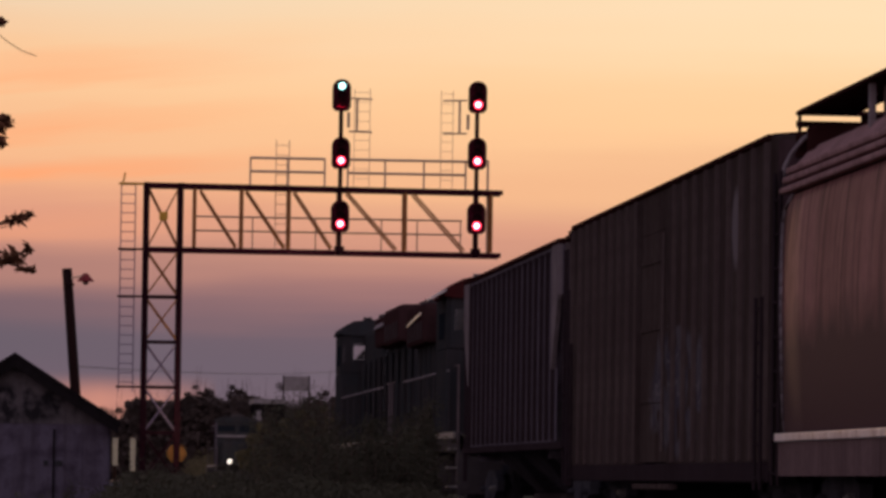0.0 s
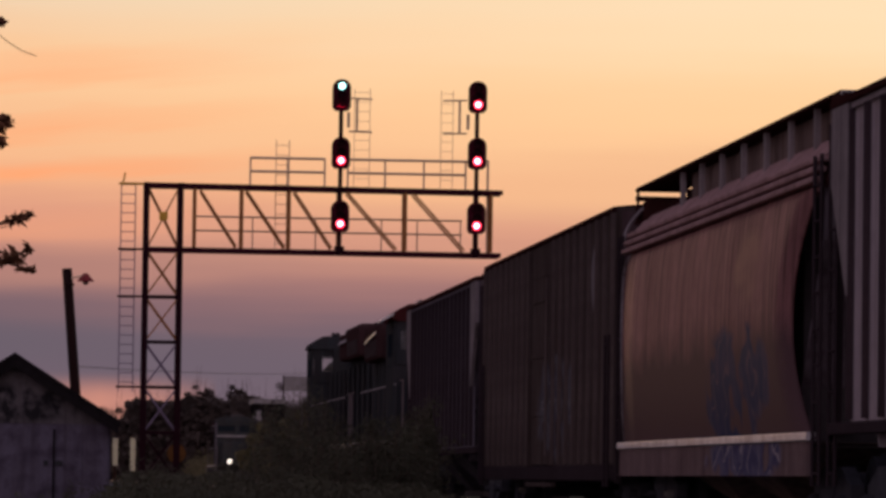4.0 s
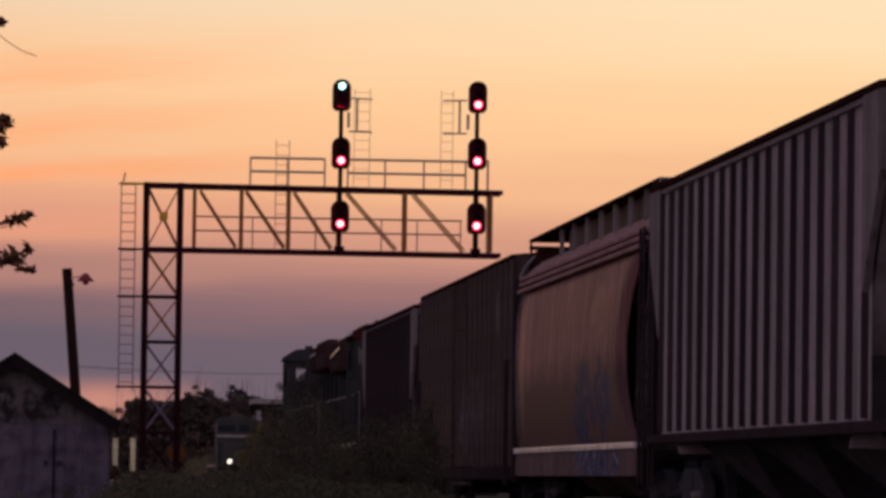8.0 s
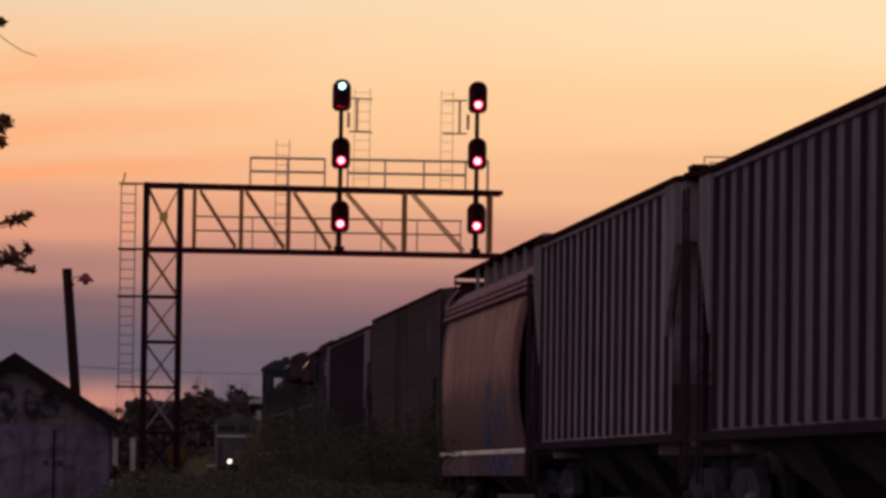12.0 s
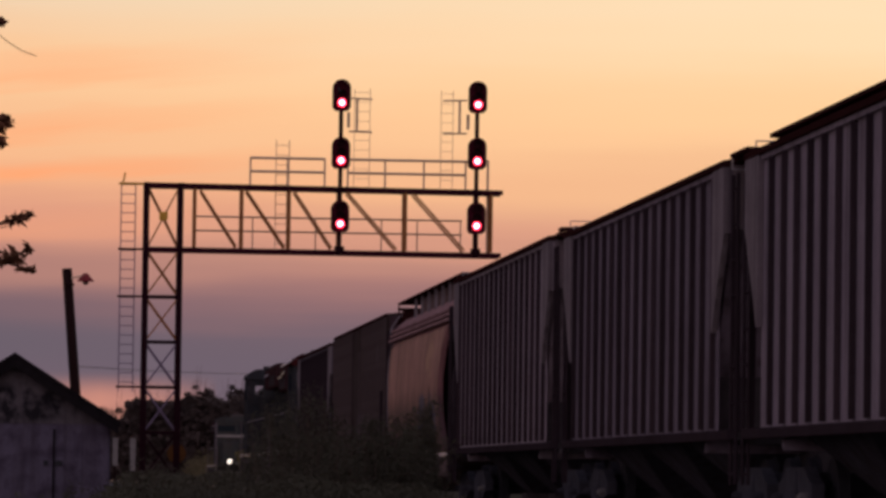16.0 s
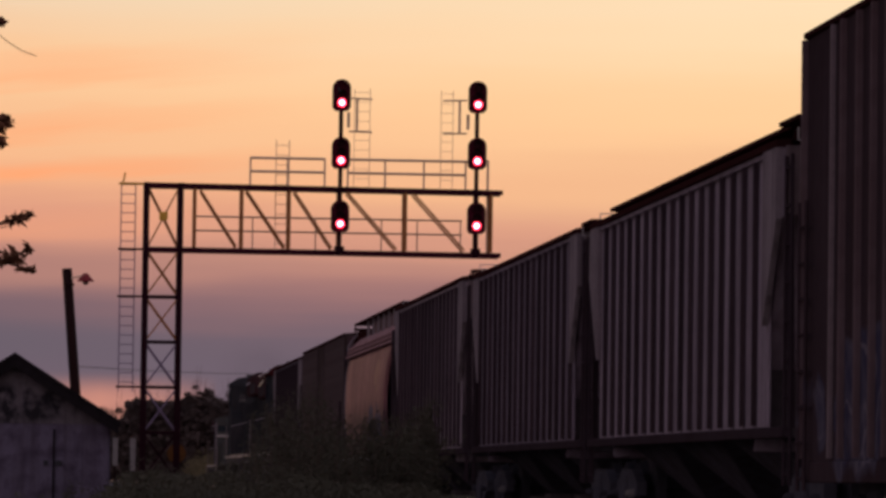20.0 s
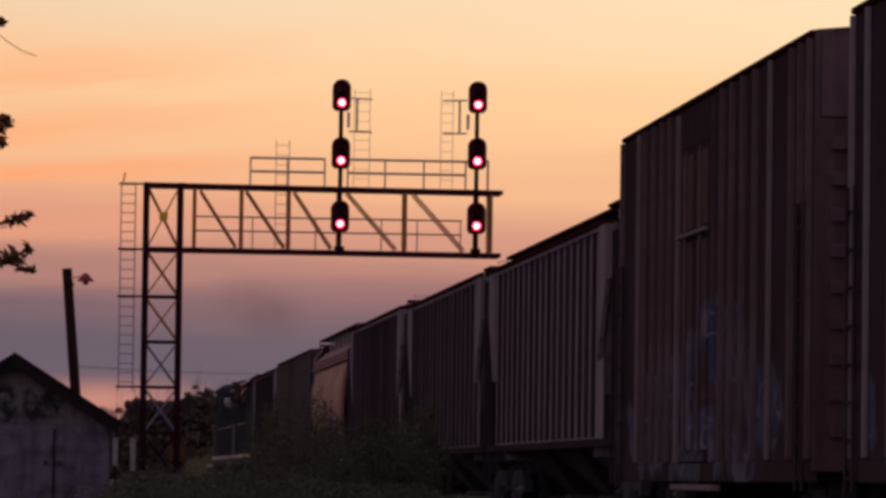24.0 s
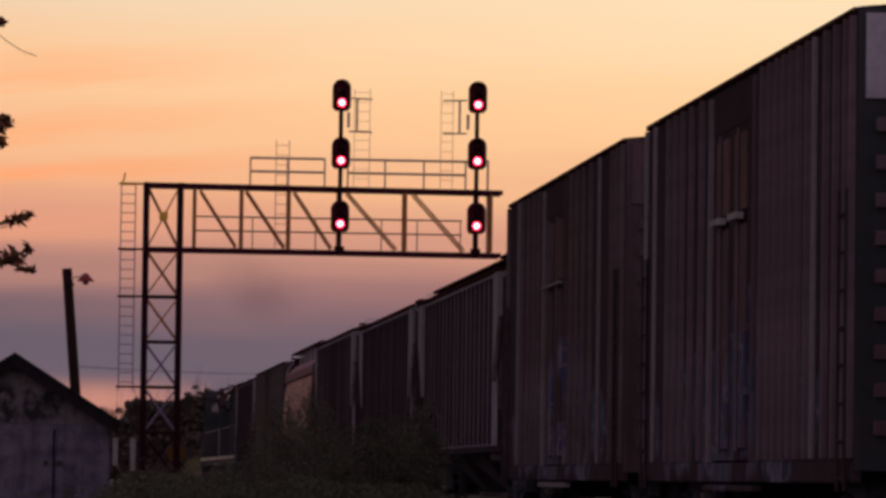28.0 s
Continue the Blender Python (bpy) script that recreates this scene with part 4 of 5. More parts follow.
    part("end_bracket", box(-1.30, 1.2, half + 0.005, half + 0.30, 4.06, 4.10), "roof_dark", board)
    bm = bmesh.new()
    bow = [(-1.49, 3.45), (-1.485, 3.78), (-1.45, 3.95), (-1.38, 4.09), (-1.26, 4.24), (-1.18, 4.30)]
    for p, q in zip(bow, bow[1:]):
        rod(bm, (p[0], half + 0.04, p[1]), (q[0], half + 0.04, q[1]), 0.022, 6)
    part("grab_rail", bm, "rail_pale", car, "pale bowed grab rail")
    for i in range(7):
        y = 3.35 - 1.7 * i
        part("hatch", box(-1.10, 0.20, y - 0.84, y + 0.84, 4.08, 4.50, 0.03), "hopper_brown", car, "dull brown trough hatch cover")
    for k in (-1, 0, 1):
        bm = bmesh.new()
        for x, y, z in ((1.25, 2.2, 1.05), (0.45, 0.45, 0.42)):
            for sx in (-1, 1):
                for sy in (-1, 1):
                    bm.verts.new((sx * x, k * 4.5 + sy * y, z))
        bmesh.ops.convex_hull(bm, input=bm.verts[:])
        part("hopper_bay", bm, "hopper_brown", car)
    for sy in (-1, 1):
        car_ladder(car, -1.50, sy * (half + 0.2), 0.6, 3.9, "dark_paint")
        part("end_platform", box(-1.4, 1.4, sy * (half + 0.3) - 0.4, sy * (half + 0.3) + 0.1, 1.05, 1.12), "steel_dark", car)
    part("centre_sill", box(-0.3, 0.3, -half - 0.4, half + 0.4, 0.72, 1.0, 0.02), "steel_dark", car)
    trucks(car, (-half + 1.4, half - 1.4))
    end_gear(car, half + 0.2)
    return car


def boxcar(centre, half, mat, label, z_eave, posts, doors, z_sill=0.85, pale=(), end_mat=None, plug=True, plates=False, pale_mat="post_pale"):
    car = car_empty("boxcar", label, centre)
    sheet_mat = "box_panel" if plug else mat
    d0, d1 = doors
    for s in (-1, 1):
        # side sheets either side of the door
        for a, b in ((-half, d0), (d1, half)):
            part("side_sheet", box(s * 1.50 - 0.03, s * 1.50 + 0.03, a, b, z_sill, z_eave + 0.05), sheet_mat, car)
        part("eave_rail", box(s * 1.51 - 0.06, s * 1.51 + 0.06, -half, half, z_eave + 0.055, z_eave + 0.12, 0.02), "roof_dark", car)
        part("side_sill", box(s * 1.50 - 0.05, s * 1.50 + 0.05, -half, half, z_sill - 0.22, z_sill - 0.004, 0.02), "box_panel" if plug else "dark_paint", car)
        door = part("door", box(s * 1.49 - 0.035, s * 1.49 + 0.035, d0 + 0.01, d1 - 0.01, z_sill + 0.02, z_eave - 0.45), sheet_mat, car, "ribbed plug door")
        part("door_header", box(s * 1.50 - 0.03, s * 1.50 + 0.03, d0 + 0.01, d1 - 0.01, z_eave - 0.445, z_eave + 0.05), sheet_mat, car)
        wide = d1 - d0
        if plug:
            for f in (0.30, 0.70):
                yy = d0 + wide * f
                part("door_panel", box(s * 1.545 - 0.018, s * 1.545 + 0.018, yy - wide * 0.13, yy + wide * 0.13, z_sill + 0.15, 3.46, 0.006), mat, door, "raised door panel")
                leaf_panel = part("door_panel", box(s * 1.545 - 0.018, s * 1.545 + 0.018, yy - wide * 0.13, yy + wide * 0.13, 3.62, z_eave - 0.55, 0.006), "door_brown", door, "faded red-brown upper door panel")
                part("lock_bar", rod(bmesh.new(), (s * 1.585, yy, z_sill + 0.12), (s * 1.585, yy, z_eave - 0.5), 0.02, 6), mat.replace("box", "post"), door, "worn lock rod")
                if plates:
                    part("lock_plate", box(s * 1.61 - 0.05, s * 1.61 + 0.05, yy - 0.32, yy + 0.32, 3.51, 3.59, 0.015), "rail_pale", leaf_panel, "pale lock plate")
            if not plates:
                part("door_bar", box(s * 1.60 - 0.025, s * 1.60 + 0.025, d0 + 0.25, d1 - 0.25, 3.525, 3.575, 0.008), "post_pale", door, "pale lock bar across the door")
            for z in (1.62, 2.30):
                part("door_hinge", box(s * 1.585 - 0.02, s * 1.585 + 0.02, d0 + 0.12, d0 + 0.42, z - 0.04, z + 0.04, 0.008), mat, door)
        else:
            yy = d0 + wide * 0.2
            part("lock_bar", rod(bmesh.new(), (s * 1.56, yy, z_sill + 0.15), (s * 1.56, yy, z_eave - 0.5), 0.022, 6), "post_old", door, "worn lock rod")
            for z in (z_sill + 0.8, z_sill + 1.7, z_sill + 2.55):
                part("door_bar", box(s * 1.53 - 0.012, s * 1.53 + 0.012, d0 + 0.1, d1 - 0.1, z - 0.03, z + 0.03), mat, door)
        for yy in (d0, d1):
            part("door_post", box(s * 1.545 - 0.03, s * 1.545 + 0.03, yy - 0.06, yy + 0.06, z_sill, z_eave - 0.004), "post_pale" if plug and yy == d1 else mat, car)
        part("sill_step", box(s * 1.53 - 0.06, s * 1.53 + 0.06, d0 - 0.2, d1 + 0.2, z_sill - 0.32, z_sill - 0.25, 0.01), "post_pale" if plug and not plates else sheet_mat, car)
    reach = 0.06 if plug else 0.05
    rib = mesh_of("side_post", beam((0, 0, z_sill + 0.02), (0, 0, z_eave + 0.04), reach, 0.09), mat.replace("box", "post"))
    rib_pale = mesh_of("side_post", beam((0, 0, z_sill + 0.02), (0, 0, z_eave + 0.04), reach * 0.75, 0.09), pale_mat)
    if isinstance(posts, int):
        posts = [-half + 0.12 + (2 * half - 0.24) * i / (posts - 1) for i in range(posts)]
    for i, y in enumerate(posts):
        if d0 - 0.15 < y < d1 + 0.15:
            continue
        for s in (-1, 1):
            place("side_post", rib_pale if i in pale else rib, car, (s * (1.53 + reach / 2), y, 0), "paler side post" if i in pale else "")
    prof = [(-1.5, z_eave + 0.125), (-0.05, z_eave + 0.26), (0.05, z_eave + 0.26), (1.5, z_eave + 0.125), (0, z_eave + 0.1)]
    part("roof", sheet(prof, -half - 0.02, half + 0.02, True), "roof_dark", car)
    batten = mesh_of("roof_batten", box(-1.5, 1.5, -0.05, 0.05, z_eave + 0.10, z_eave + 0.145), "roof_dark")
    for i in range(int(half * 2 / 1.2)):
        place("roof_batten", batten, car, (0, -half + 0.6 + i * 1.2, 0))
    for s in (-1, 1):
        end = part("end_wall", box(-1.52, 1.52, s * half - 0.03, s * half + 0.03, z_sill - 0.1, z_eave + 0.12), end_mat or mat, car, "ribbed end wall")
        z = z_sill + 0.3
        while z < z_eave - 0.9:
            part("end_rib", box(-1.35, 1.35, s * (half + 0.055) - 0.03, s * (half + 0.055) + 0.03, z - 0.07, z + 0.07, 0.02), mat, end)
            z += 0.36
        car_ladder(car, -1.60, s * (half - 0.3), z_sill - 0.3, z_eave - 1.6, sheet_mat if plug else "dark_paint")
    part("end_panel", box(-1.45, 1.45, -half - 0.06, -half - 0.035, z_eave - 0.75, z_eave + 0.06), "end_pale" if end_mat else "box_maroon", car, "paler upper end panel" if end_mat else "")
    part("centre_sill", box(-0.3, 0.3, -half - 0.6, half + 0.6, 0.62, 0.9, 0.02), "steel_dark", car)
    trucks(car, (-half + 1.9, half - 1.9))
    end_gear(car, half + 0.5)
    return car


STANCHION = mesh_of("rail_stanchion", rod(bmesh.new(), (0, 0, 0), (0, 0, 1.2), 0.012, 5), "steel_dark")


def locomotive(name, y_front, length, cab_front, body_mat, label, at=None, lift=0.0, screens=None):
    """A road-switcher diesel: frame with walkways, long hood, cab and short nose."""
    centre = y_front - length / 2
    half = length / 2
    if at is None:
        car = car_empty(name, label, centre, "locomotives", "locomotive")
    else:
        car = thing(name, label, "locomotive", "locomotives", at=at)
    f = 1 if cab_front else -1

    def yy(a, b):
        return (min(f * a, f * b), max(f * a, f * b))
    part("underframe", box(-1.5, 1.5, -half, half, 1.15, 1.50, 0.03), "steel_dark", car)
    part("walkway_edge", box(-1.55, -1.50, -half + 0.4, half - 0.4, 1.40, 1.52), "white_paint", car, "worn white walkway edge")
    a, b = yy(-half + 0.6, half - 5.4)
    hood = part("long_hood", box(-0.92, 0.92, a, b, 1.5, 4.1 + lift, 0.10), body_mat, car)
    for i in range(9):
        y = a + 0.5 + i * (b - a - 1.0) / 8
        part("hood_door", box(-0.985, -0.955, y - 0.45, y + 0.45, 1.6, 3.6, 0.01), body_mat, hood)
    ra, rb = yy(-half + 0.8, -half + 5.6)
    part("radiator", box(-1.25, 1.25, ra, rb, 3.45 + lift, 4.30 + lift, 0.12), "loco_red", car, "flared radiator housing")
    for s in (-1, 1):
        screen = bmesh.new()
        sa, sb, z_far, z_near = screens or (ra + 0.5, ra + 2.3, 3.95, 3.95)
        for y, z in ((sa, z_near), (sb, z_far)):
            for x, up in ((1.27, -0.04), (1.13, 0.19), (1.30, -0.04), (1.16, 0.21)):
                screen.verts.new((s * x, y, z + up + lift))
        bmesh.ops.convex_hull(screen, input=screen.verts[:])
        part("intake_screen", screen, "board_pale" if screens and not cab_front else "rail_pale", car, "pale slanted air intake screen")
        for i in range(5):
            y = ra + 0.6 + i * 0.85
            part("louvre_frame", box(s * 1.262 - 0.012, s * 1.262 + 0.012, y - 0.05, y + 0.05, 3.55 + lift, 3.92 + lift), "steel_dark", car)
    for i in range(3):
        fan = bmesh.new()
        y = ra + 0.9 + i * 1.5
        rod(fan, (0, y, 4.28 + lift), (0, y, 4.44 + lift), 0.6, 16)
        part("fan", fan, "steel_dark", car)
    if cab_front and at is None:
        part("brake_hatch", box(-1.24, 1.24, -5.6, -2.6, 3.5 + lift, 4.22 + lift, 0.10), "loco_red", car, "flared dynamic brake hatch")
    ea, eb = yy(0.5, 3.0)
    part("exhaust_stack", box(-0.3, 0.3, ea, eb, 4.08 + lift, 4.40 + lift, 0.06), "steel_dark", car)
    ca, cb = yy(half - 5.3, half - 2.7)
    cab = part("cab", box(-1.5, 1.5, ca, cb, 1.5, 3.1 + lift, 0.04), body_mat, car)
    part("cab_roof", sheet([(x, z + lift) for x, z in [(-1.56, 4.10), (-1.5, 4.24), (-1.2, 4.43), (0, 4.52), (1.2, 4.43), (1.5, 4.24), (1.56, 4.10), (1.4, 4.06), (-1.4, 4.06)]], ca - 0.12, cb + 0.12, True), "loco_cab_red" if at is None and not cab_front else body_mat, cab)
    mid = (ca + cb) / 2
    part("cooling_unit", box(-0.45, 0.45, mid - 0.45, mid + 0.45, 4.50 + lift, 4.66 + lift, 0.05), "steel_dark", cab)
    horn = bmesh.new()
    for x in (-0.62, -0.74):
        rod(horn, (x, mid + 0.7, 4.56 + lift), (x, mid + 1.15, 4.56 + lift), 0.03, 8, 0.07)
    part("horn", horn, "steel_dark", cab)
    for s in (-1, 1):
        part("cab_side", box(s * 1.47 - 0.03, s * 1.47 + 0.03, ca + 0.05, cb - 0.05, 3.103 + lift, 4.06 + lift), body_mat, cab)
        part("side_window", box(s * 1.508 - 0.006, s * 1.508 + 0.006, ca + 0.5, cb - 0.8, 3.3 + lift, 3.8 + lift), "window", cab, "dusty cab side window")
        for y, x0, x1 in ((ca, 0.87, 1.20) if f > 0 else (ca, 0.16, 1.36), (cb, 0.16, 1.36) if f > 0 else (cb, 1.10, 1.36)):
            a0, a1 = sorted((s * x0, s * x1))
            part("cab_window", box(a0, a1, y - 0.01, y + 0.01, 3.45 + lift, 3.86 + lift), "clear" if at is None else "window", cab, "clear cab window" if at is None else "dark cab window").visible_shadow = False
            part("window_bar", box(a0, a1, y - 0.03, y + 0.03, 3.103 + lift, 3.445 + lift), body_mat, cab)
            part("window_bar", box(a0, a1, y - 0.03, y + 0.03, 3.865 + lift, 4.06 + lift), body_mat, cab)
            b0, b1 = sorted((s * (x1 + 0.003), s * 1.437))
            part("window_bar", box(b0, b1, y - 0.03, y + 0.03, 3.103 + lift, 4.06 + lift), body_mat, cab)
    for y, x0 in ((ca, 0.865 if f > 0 else 0.155), (cb, 0.155 if f > 0 else 1.095)):
        part("cab_bulkhead", box(-x0, x0, y - 0.03, y + 0.03, 3.103 + lift, 4.06 + lift), body_mat, cab)
    # Awnings are assumed, their white paint giving the bright gap beside the cab.
    if at is None and not cab_front:
        for s in (-1, 1):
            awning = bmesh.new()
            for x, z in ((1.51, 4.20), (1.51, 4.24), (1.80, 4.04), (1.80, 4.07)):
                for y in (ca + 0.1, ca + 1.3):
                    awning.verts.new((s * x, y, z + lift))
            bmesh.ops.convex_hull(awning, input=awning.verts[:])
            part("window_awning", awning, "board_white", cab, "assumed pale awning over the side window")
    na, nb = yy(half - 2.68, half - 0.9)
    nose = part("short_nose", box(-1.1, 1.1, na, nb, 1.5, 3.1, 0.14), "loco_red" if at is None else body_mat, car)
    pa, pb = yy(half - 0.45, half)
    part("pilot", box(-1.5, 1.5, pa, pb, 0.35, 1.5, 0.04), "steel_dark", car)
    part("pilot", box(-1.5, 1.5, -pb, -pa, 0.35, 1.5, 0.04), "steel_dark", car)
    part("fuel_tank", box(-1.35, 1.35, -2.6, 2.6, 0.35, 1.14, 0.15), "steel_dark", car)
    for s in (-1, 1):
        for i in range(10):
            y = -half + 0.5 + (2 * half - 1.0) * i / 9
            place("rail_stanchion", STANCHION, car, (s * 1.48, y, 1.5))
        part("handrail", rod(bmesh.new(), (s * 1.48, -half + 2.4, 2.7), (s * 1.48, half - 3.4, 2.7), 0.02, 6), "rail_pale", car, "pale worn handrail")
        for sy in (-1, 1):
            bm = bmesh.new()
            rod(bm, (s * 1.49, sy * (half - 0.06), 0.6), (s * 1.49, sy * (half - 0.06), 2.75), 0.018, 6)
            rod(bm, (s * 1.49, sy * (half - 0.06), 2.75), (s * 1.49, sy * (half - 0.9), 2.75), 0.015, 6)
            part("grab_iron", bm, "post_pale", car, "pale end grab iron")
        for sy in (-1, 1):
            for z in (0.5, 0.85, 1.2):
                part("step", box(s * 1.48 - 0.2, s * 1.48 + 0.02, sy * (half - 0.28) - 0.25, sy * (half - 0.28) + 0.25, z - 0.02, z + 0.02), "white_paint", car, "worn pale step tread")
    if at is None:
        trucks(car, (-half + 3.4, half - 3.4), (-1.6, 0.0, 1.6))
        end_gear(car, half - 0.1)
    else:
        for y in (-half + 3.4, half - 3.4):
            truck = place("truck", BOLSTER, car, (0, y, 0))
            for aa in (-1.6, 0, 1.6):
                place("wheelset", WHEEL, truck, (0, aa, 0.455))
    return car


def build_train():
    lead = locomotive("locomotive", 130.2, 22.6, True, "loco_dark", "dark road diesel locomotive with lit headlight leading the train", None, 0.25, (-5.5, -2.9, 3.98, 3.98))
    front = 22.6 / 2 - 0.9
    # Unseen overlong tubes, added to narrow the headlight beam.
    for s in (-0.13, 0.13):
        bm = bmesh.new()
        ring = []
        for i in range(13):
            a = 2 * math.pi * i / 12
            c, d = math.cos(a), math.sin(a)
            ring.append([bm.verts.new((s + c * r, y, 2.75 + d * r)) for r, y in ((0.12, front), (0.12, front + 0.76), (0.10, front + 0.76), (0.10, front + 0.01))])
        for p, q in zip(ring, ring[1:]):
            for i in range(4):
                bm.faces.new((p[i], q[i], q[(i + 1) % 4], p[(i + 1) % 4]))
        hl = part("headlight_housing", bm, "steel_dark", lead)
        bm = bmesh.new()
        rod(bm, (s, front + 0.012, 2.75), (s, front + 0.02, 2.75), 0.06, 12)
        part("headlight", bm, "headlight", hl, "lit headlight")
    locomotive("locomotive", 106.9, 17.3, False, "loco_dark", "second dark diesel locomotive coupled long hood first", None, 0.03, (3.7, 7.3, 3.93, 4.08))
    # Its ribs take the near-black paint for shade on their flanks.
    ribbed_hopper(80.1, 8.1, "hopper_slate", "dull slate-grey ribbed covered hopper behind the locomotives", 17, 4.16, 4.3, rib_mat="dark_paint")
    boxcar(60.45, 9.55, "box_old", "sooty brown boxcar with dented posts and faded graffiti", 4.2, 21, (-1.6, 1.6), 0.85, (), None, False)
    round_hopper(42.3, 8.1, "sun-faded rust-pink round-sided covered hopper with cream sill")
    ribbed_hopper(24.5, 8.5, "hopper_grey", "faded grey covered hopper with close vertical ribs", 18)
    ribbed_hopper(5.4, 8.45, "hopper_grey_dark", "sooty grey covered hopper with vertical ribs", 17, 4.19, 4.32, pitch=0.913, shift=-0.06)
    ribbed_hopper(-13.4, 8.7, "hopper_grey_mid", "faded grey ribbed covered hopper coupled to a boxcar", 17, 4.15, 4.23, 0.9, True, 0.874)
    boxcar(-31.97, 7.93, "box_brown", "tall oxide-brown boxcar with plug door and graffiti", 5.05,
           [7.85, 6.1, 5.49, 4.58, 3.76, 3.0, -1.6, -2.38, -3.22, -4.15, -5.22, -6.7, -7.3, -7.85], (-0.9, 2.25), 0.85, (1, 10))
    boxcar(-50.28, 7.93, "box_maroon", "tall dark maroon boxcar with close side posts and graffiti", 5.03,
           [7.86, 7.0, 5.68, 5.04, 4.38, 3.58, 2.68, -2.1, -2.62, -3.12, -3.62, -4.12, -4.62, -5.17, -5.6, -6.32, -6.92, -7.5, -7.86], (-1.5, 1.95), 0.85, (0, 1, 14), "loco_dark", True, True, "corner_pale")
    boxcar(-69.0, 8.0, "box_brown", "tall brown boxcar at the tail of the view", 5.0, 14, (-1.5, 1.5), 0.85)


build_train()


# ---- things beside the line ----
def build_shed():
    y0, half, peak, eave_z = 125.0, 2.42, 3.74, 2.02
    shed = thing("shed", "weathered lilac-grey board shed with dark gable roof", "shed", at=(-0.70, y0, 0))
    board_w = 0.22
    k = int(2 * half / board_w)
    slope = (peak - eave_z) / (half + 0.28)
    for i in range(k):
        x0 = -half + i * board_w
        bm = bmesh.new()
        pts = []
        for x in (x0 + 0.004, x0 + board_w - 0.004):
            pts.append((x, peak - abs(x) * slope - 0.10))
        for y in (0.0, 0.05):
            for (x, z) in pts:
                bm.verts.new((x, y, GROUND_Z)), bm.verts.new((x, y, min(z, 1.93)))
        bmesh.ops.convex_hull(bm, input=bm.verts[:])
        part("board", bm, "shed_wall", shed)
        if min(z for x, z in pts) > 1.96:
            bm = bmesh.new()
            for y in (-0.025, 0.05):
                for (x, z) in pts:
                    bm.verts.new((x, y, 1.935)), bm.verts.new((x, y, z))
            bmesh.ops.convex_hull(bm, input=bm.verts[:])
            part("gable_board", bm, "gable_wall", shed, "blotched grey-brown gable board")
    for s in (-1, 1):
        part("side_wall", box(s * half - 0.05, s * half + 0.05, 0.052, 6.0, GROUND_Z, eave_z + 0.1), "shed_wall", shed)
        bm = bmesh.new()
        prof = [(0, peak), (s * (half + 0.30), peak - (half + 0.30) * slope), (s * (half + 0.30), peak - (half + 0.30) * slope - 0.13), (0, peak - 0.13)]
        part("roof_slope", sheet(prof, -0.42, 6.3, True), "shed_roof", shed, "dark shingled roof slope")
        prof = [(0, peak - 0.135), (s * (half + 0.26), peak - (half + 0.26) * slope - 0.135), (s * (half + 0.26), peak - (half + 0.26) * slope - 0.36), (0, peak - 0.38)]
        part("barge_board", sheet(prof, -0.40, -0.35, True), "shed_roof", shed, "thick black barge board")
    for y in (0.055, 5.9):
        bm = bmesh.new()
        for yy in (y, y + 0.04):
            for x, z in ((-half + 0.05, GROUND_Z), (half - 0.05, GROUND_Z), (half - 0.05, eave_z), (0, peak - 0.15), (-half + 0.05, eave_z)):
                bm.verts.new((x, yy, z))
        bmesh.ops.convex_hull(bm, input=bm.verts[:])
        part("gable_lining", bm, "shed_wall", shed)
    part("back_wall", box(-half, half, 5.95, 6.0, GROUND_Z, eave_z), "shed_wall", shed)
    # a plain board door with a dark stile and iron fittings
    leaf_door = part("door", box(-0.55, 1.0, -0.03, -0.003, GROUND_Z + 0.06, 1.80, 0.006), "shed_wall", shed, "weathered lilac board door")
    part("door_stile", box(1.004, 1.06, -0.045, -0.003, GROUND_Z + 0.06, 1.80), "shed_roof", leaf_door, "dark door edge")
    part("door_stile", box(-0.61, -0.554, -0.045, -0.003, GROUND_Z + 0.06, 1.80), "shed_roof", leaf_door, "dark door edge")
    for x, w in ((1.16, 0.09), (0.83, 0.06)):
        part("hasp", box(x - w, x + w, -0.06, -0.032, 0.86, 0.99, 0.008), "wire", leaf_door, "black iron hasp")


build_shed()


def build_pole():
    pole = thing("street_lamp", "leaning dark timber pole with a small hooded lamp", "street lamp", at=(1.36, 145.0, GROUND_Z))
    bm = bmesh.new()
    rod(bm, (0, 0, -0.3), (-0.68, 0, 7.72), 0.165, 12, 0.145)
    part("timber_pole", bm, "wood_pole", pole, "", True)
    part("lamp_arm", rod(bmesh.new(), (-0.62, -0.05, 7.42), (-0.20, -0.1, 7.50), 0.028), "galv_pale", pole)
    bm = bmesh.new()
    rod(bm, (-0.12, -0.1, 7.34), (-0.12, -0.1, 7.58), 0.26, 12, 0.06)
    part("hood", bm, "hood_red", pole, "rusty red conical lamp hood")
    bm = bmesh.new()
    bmesh.ops.create_uvsphere(bm, u_segments=10, v_segments=6, radius=0.1, matrix=Matrix.Translation((-0.12, -0.1, 7.33)))
    part("bulb", bm, "dark_lens", pole, "unlit lamp glass")
    part("insulator_arm", box(-0.78, -0.46, -0.2, -0.14, 7.2, 7.28), "wood_pole", pole)


build_pole()


def wire(name, p, q, sag, r, label):
    bm = bmesh.new()
    pts = [Vector(p).lerp(Vector(q), i / 16) - Vector((0, 0, 4 * sag * (i / 16) * (1 - i / 16))) for i in range(17)]
    for a, b in zip(pts, pts[1:]):
        rod(bm, a, b, r, 5)
    ob = part(name, bm, "wire")
    return tagged(ob, label, "cable")


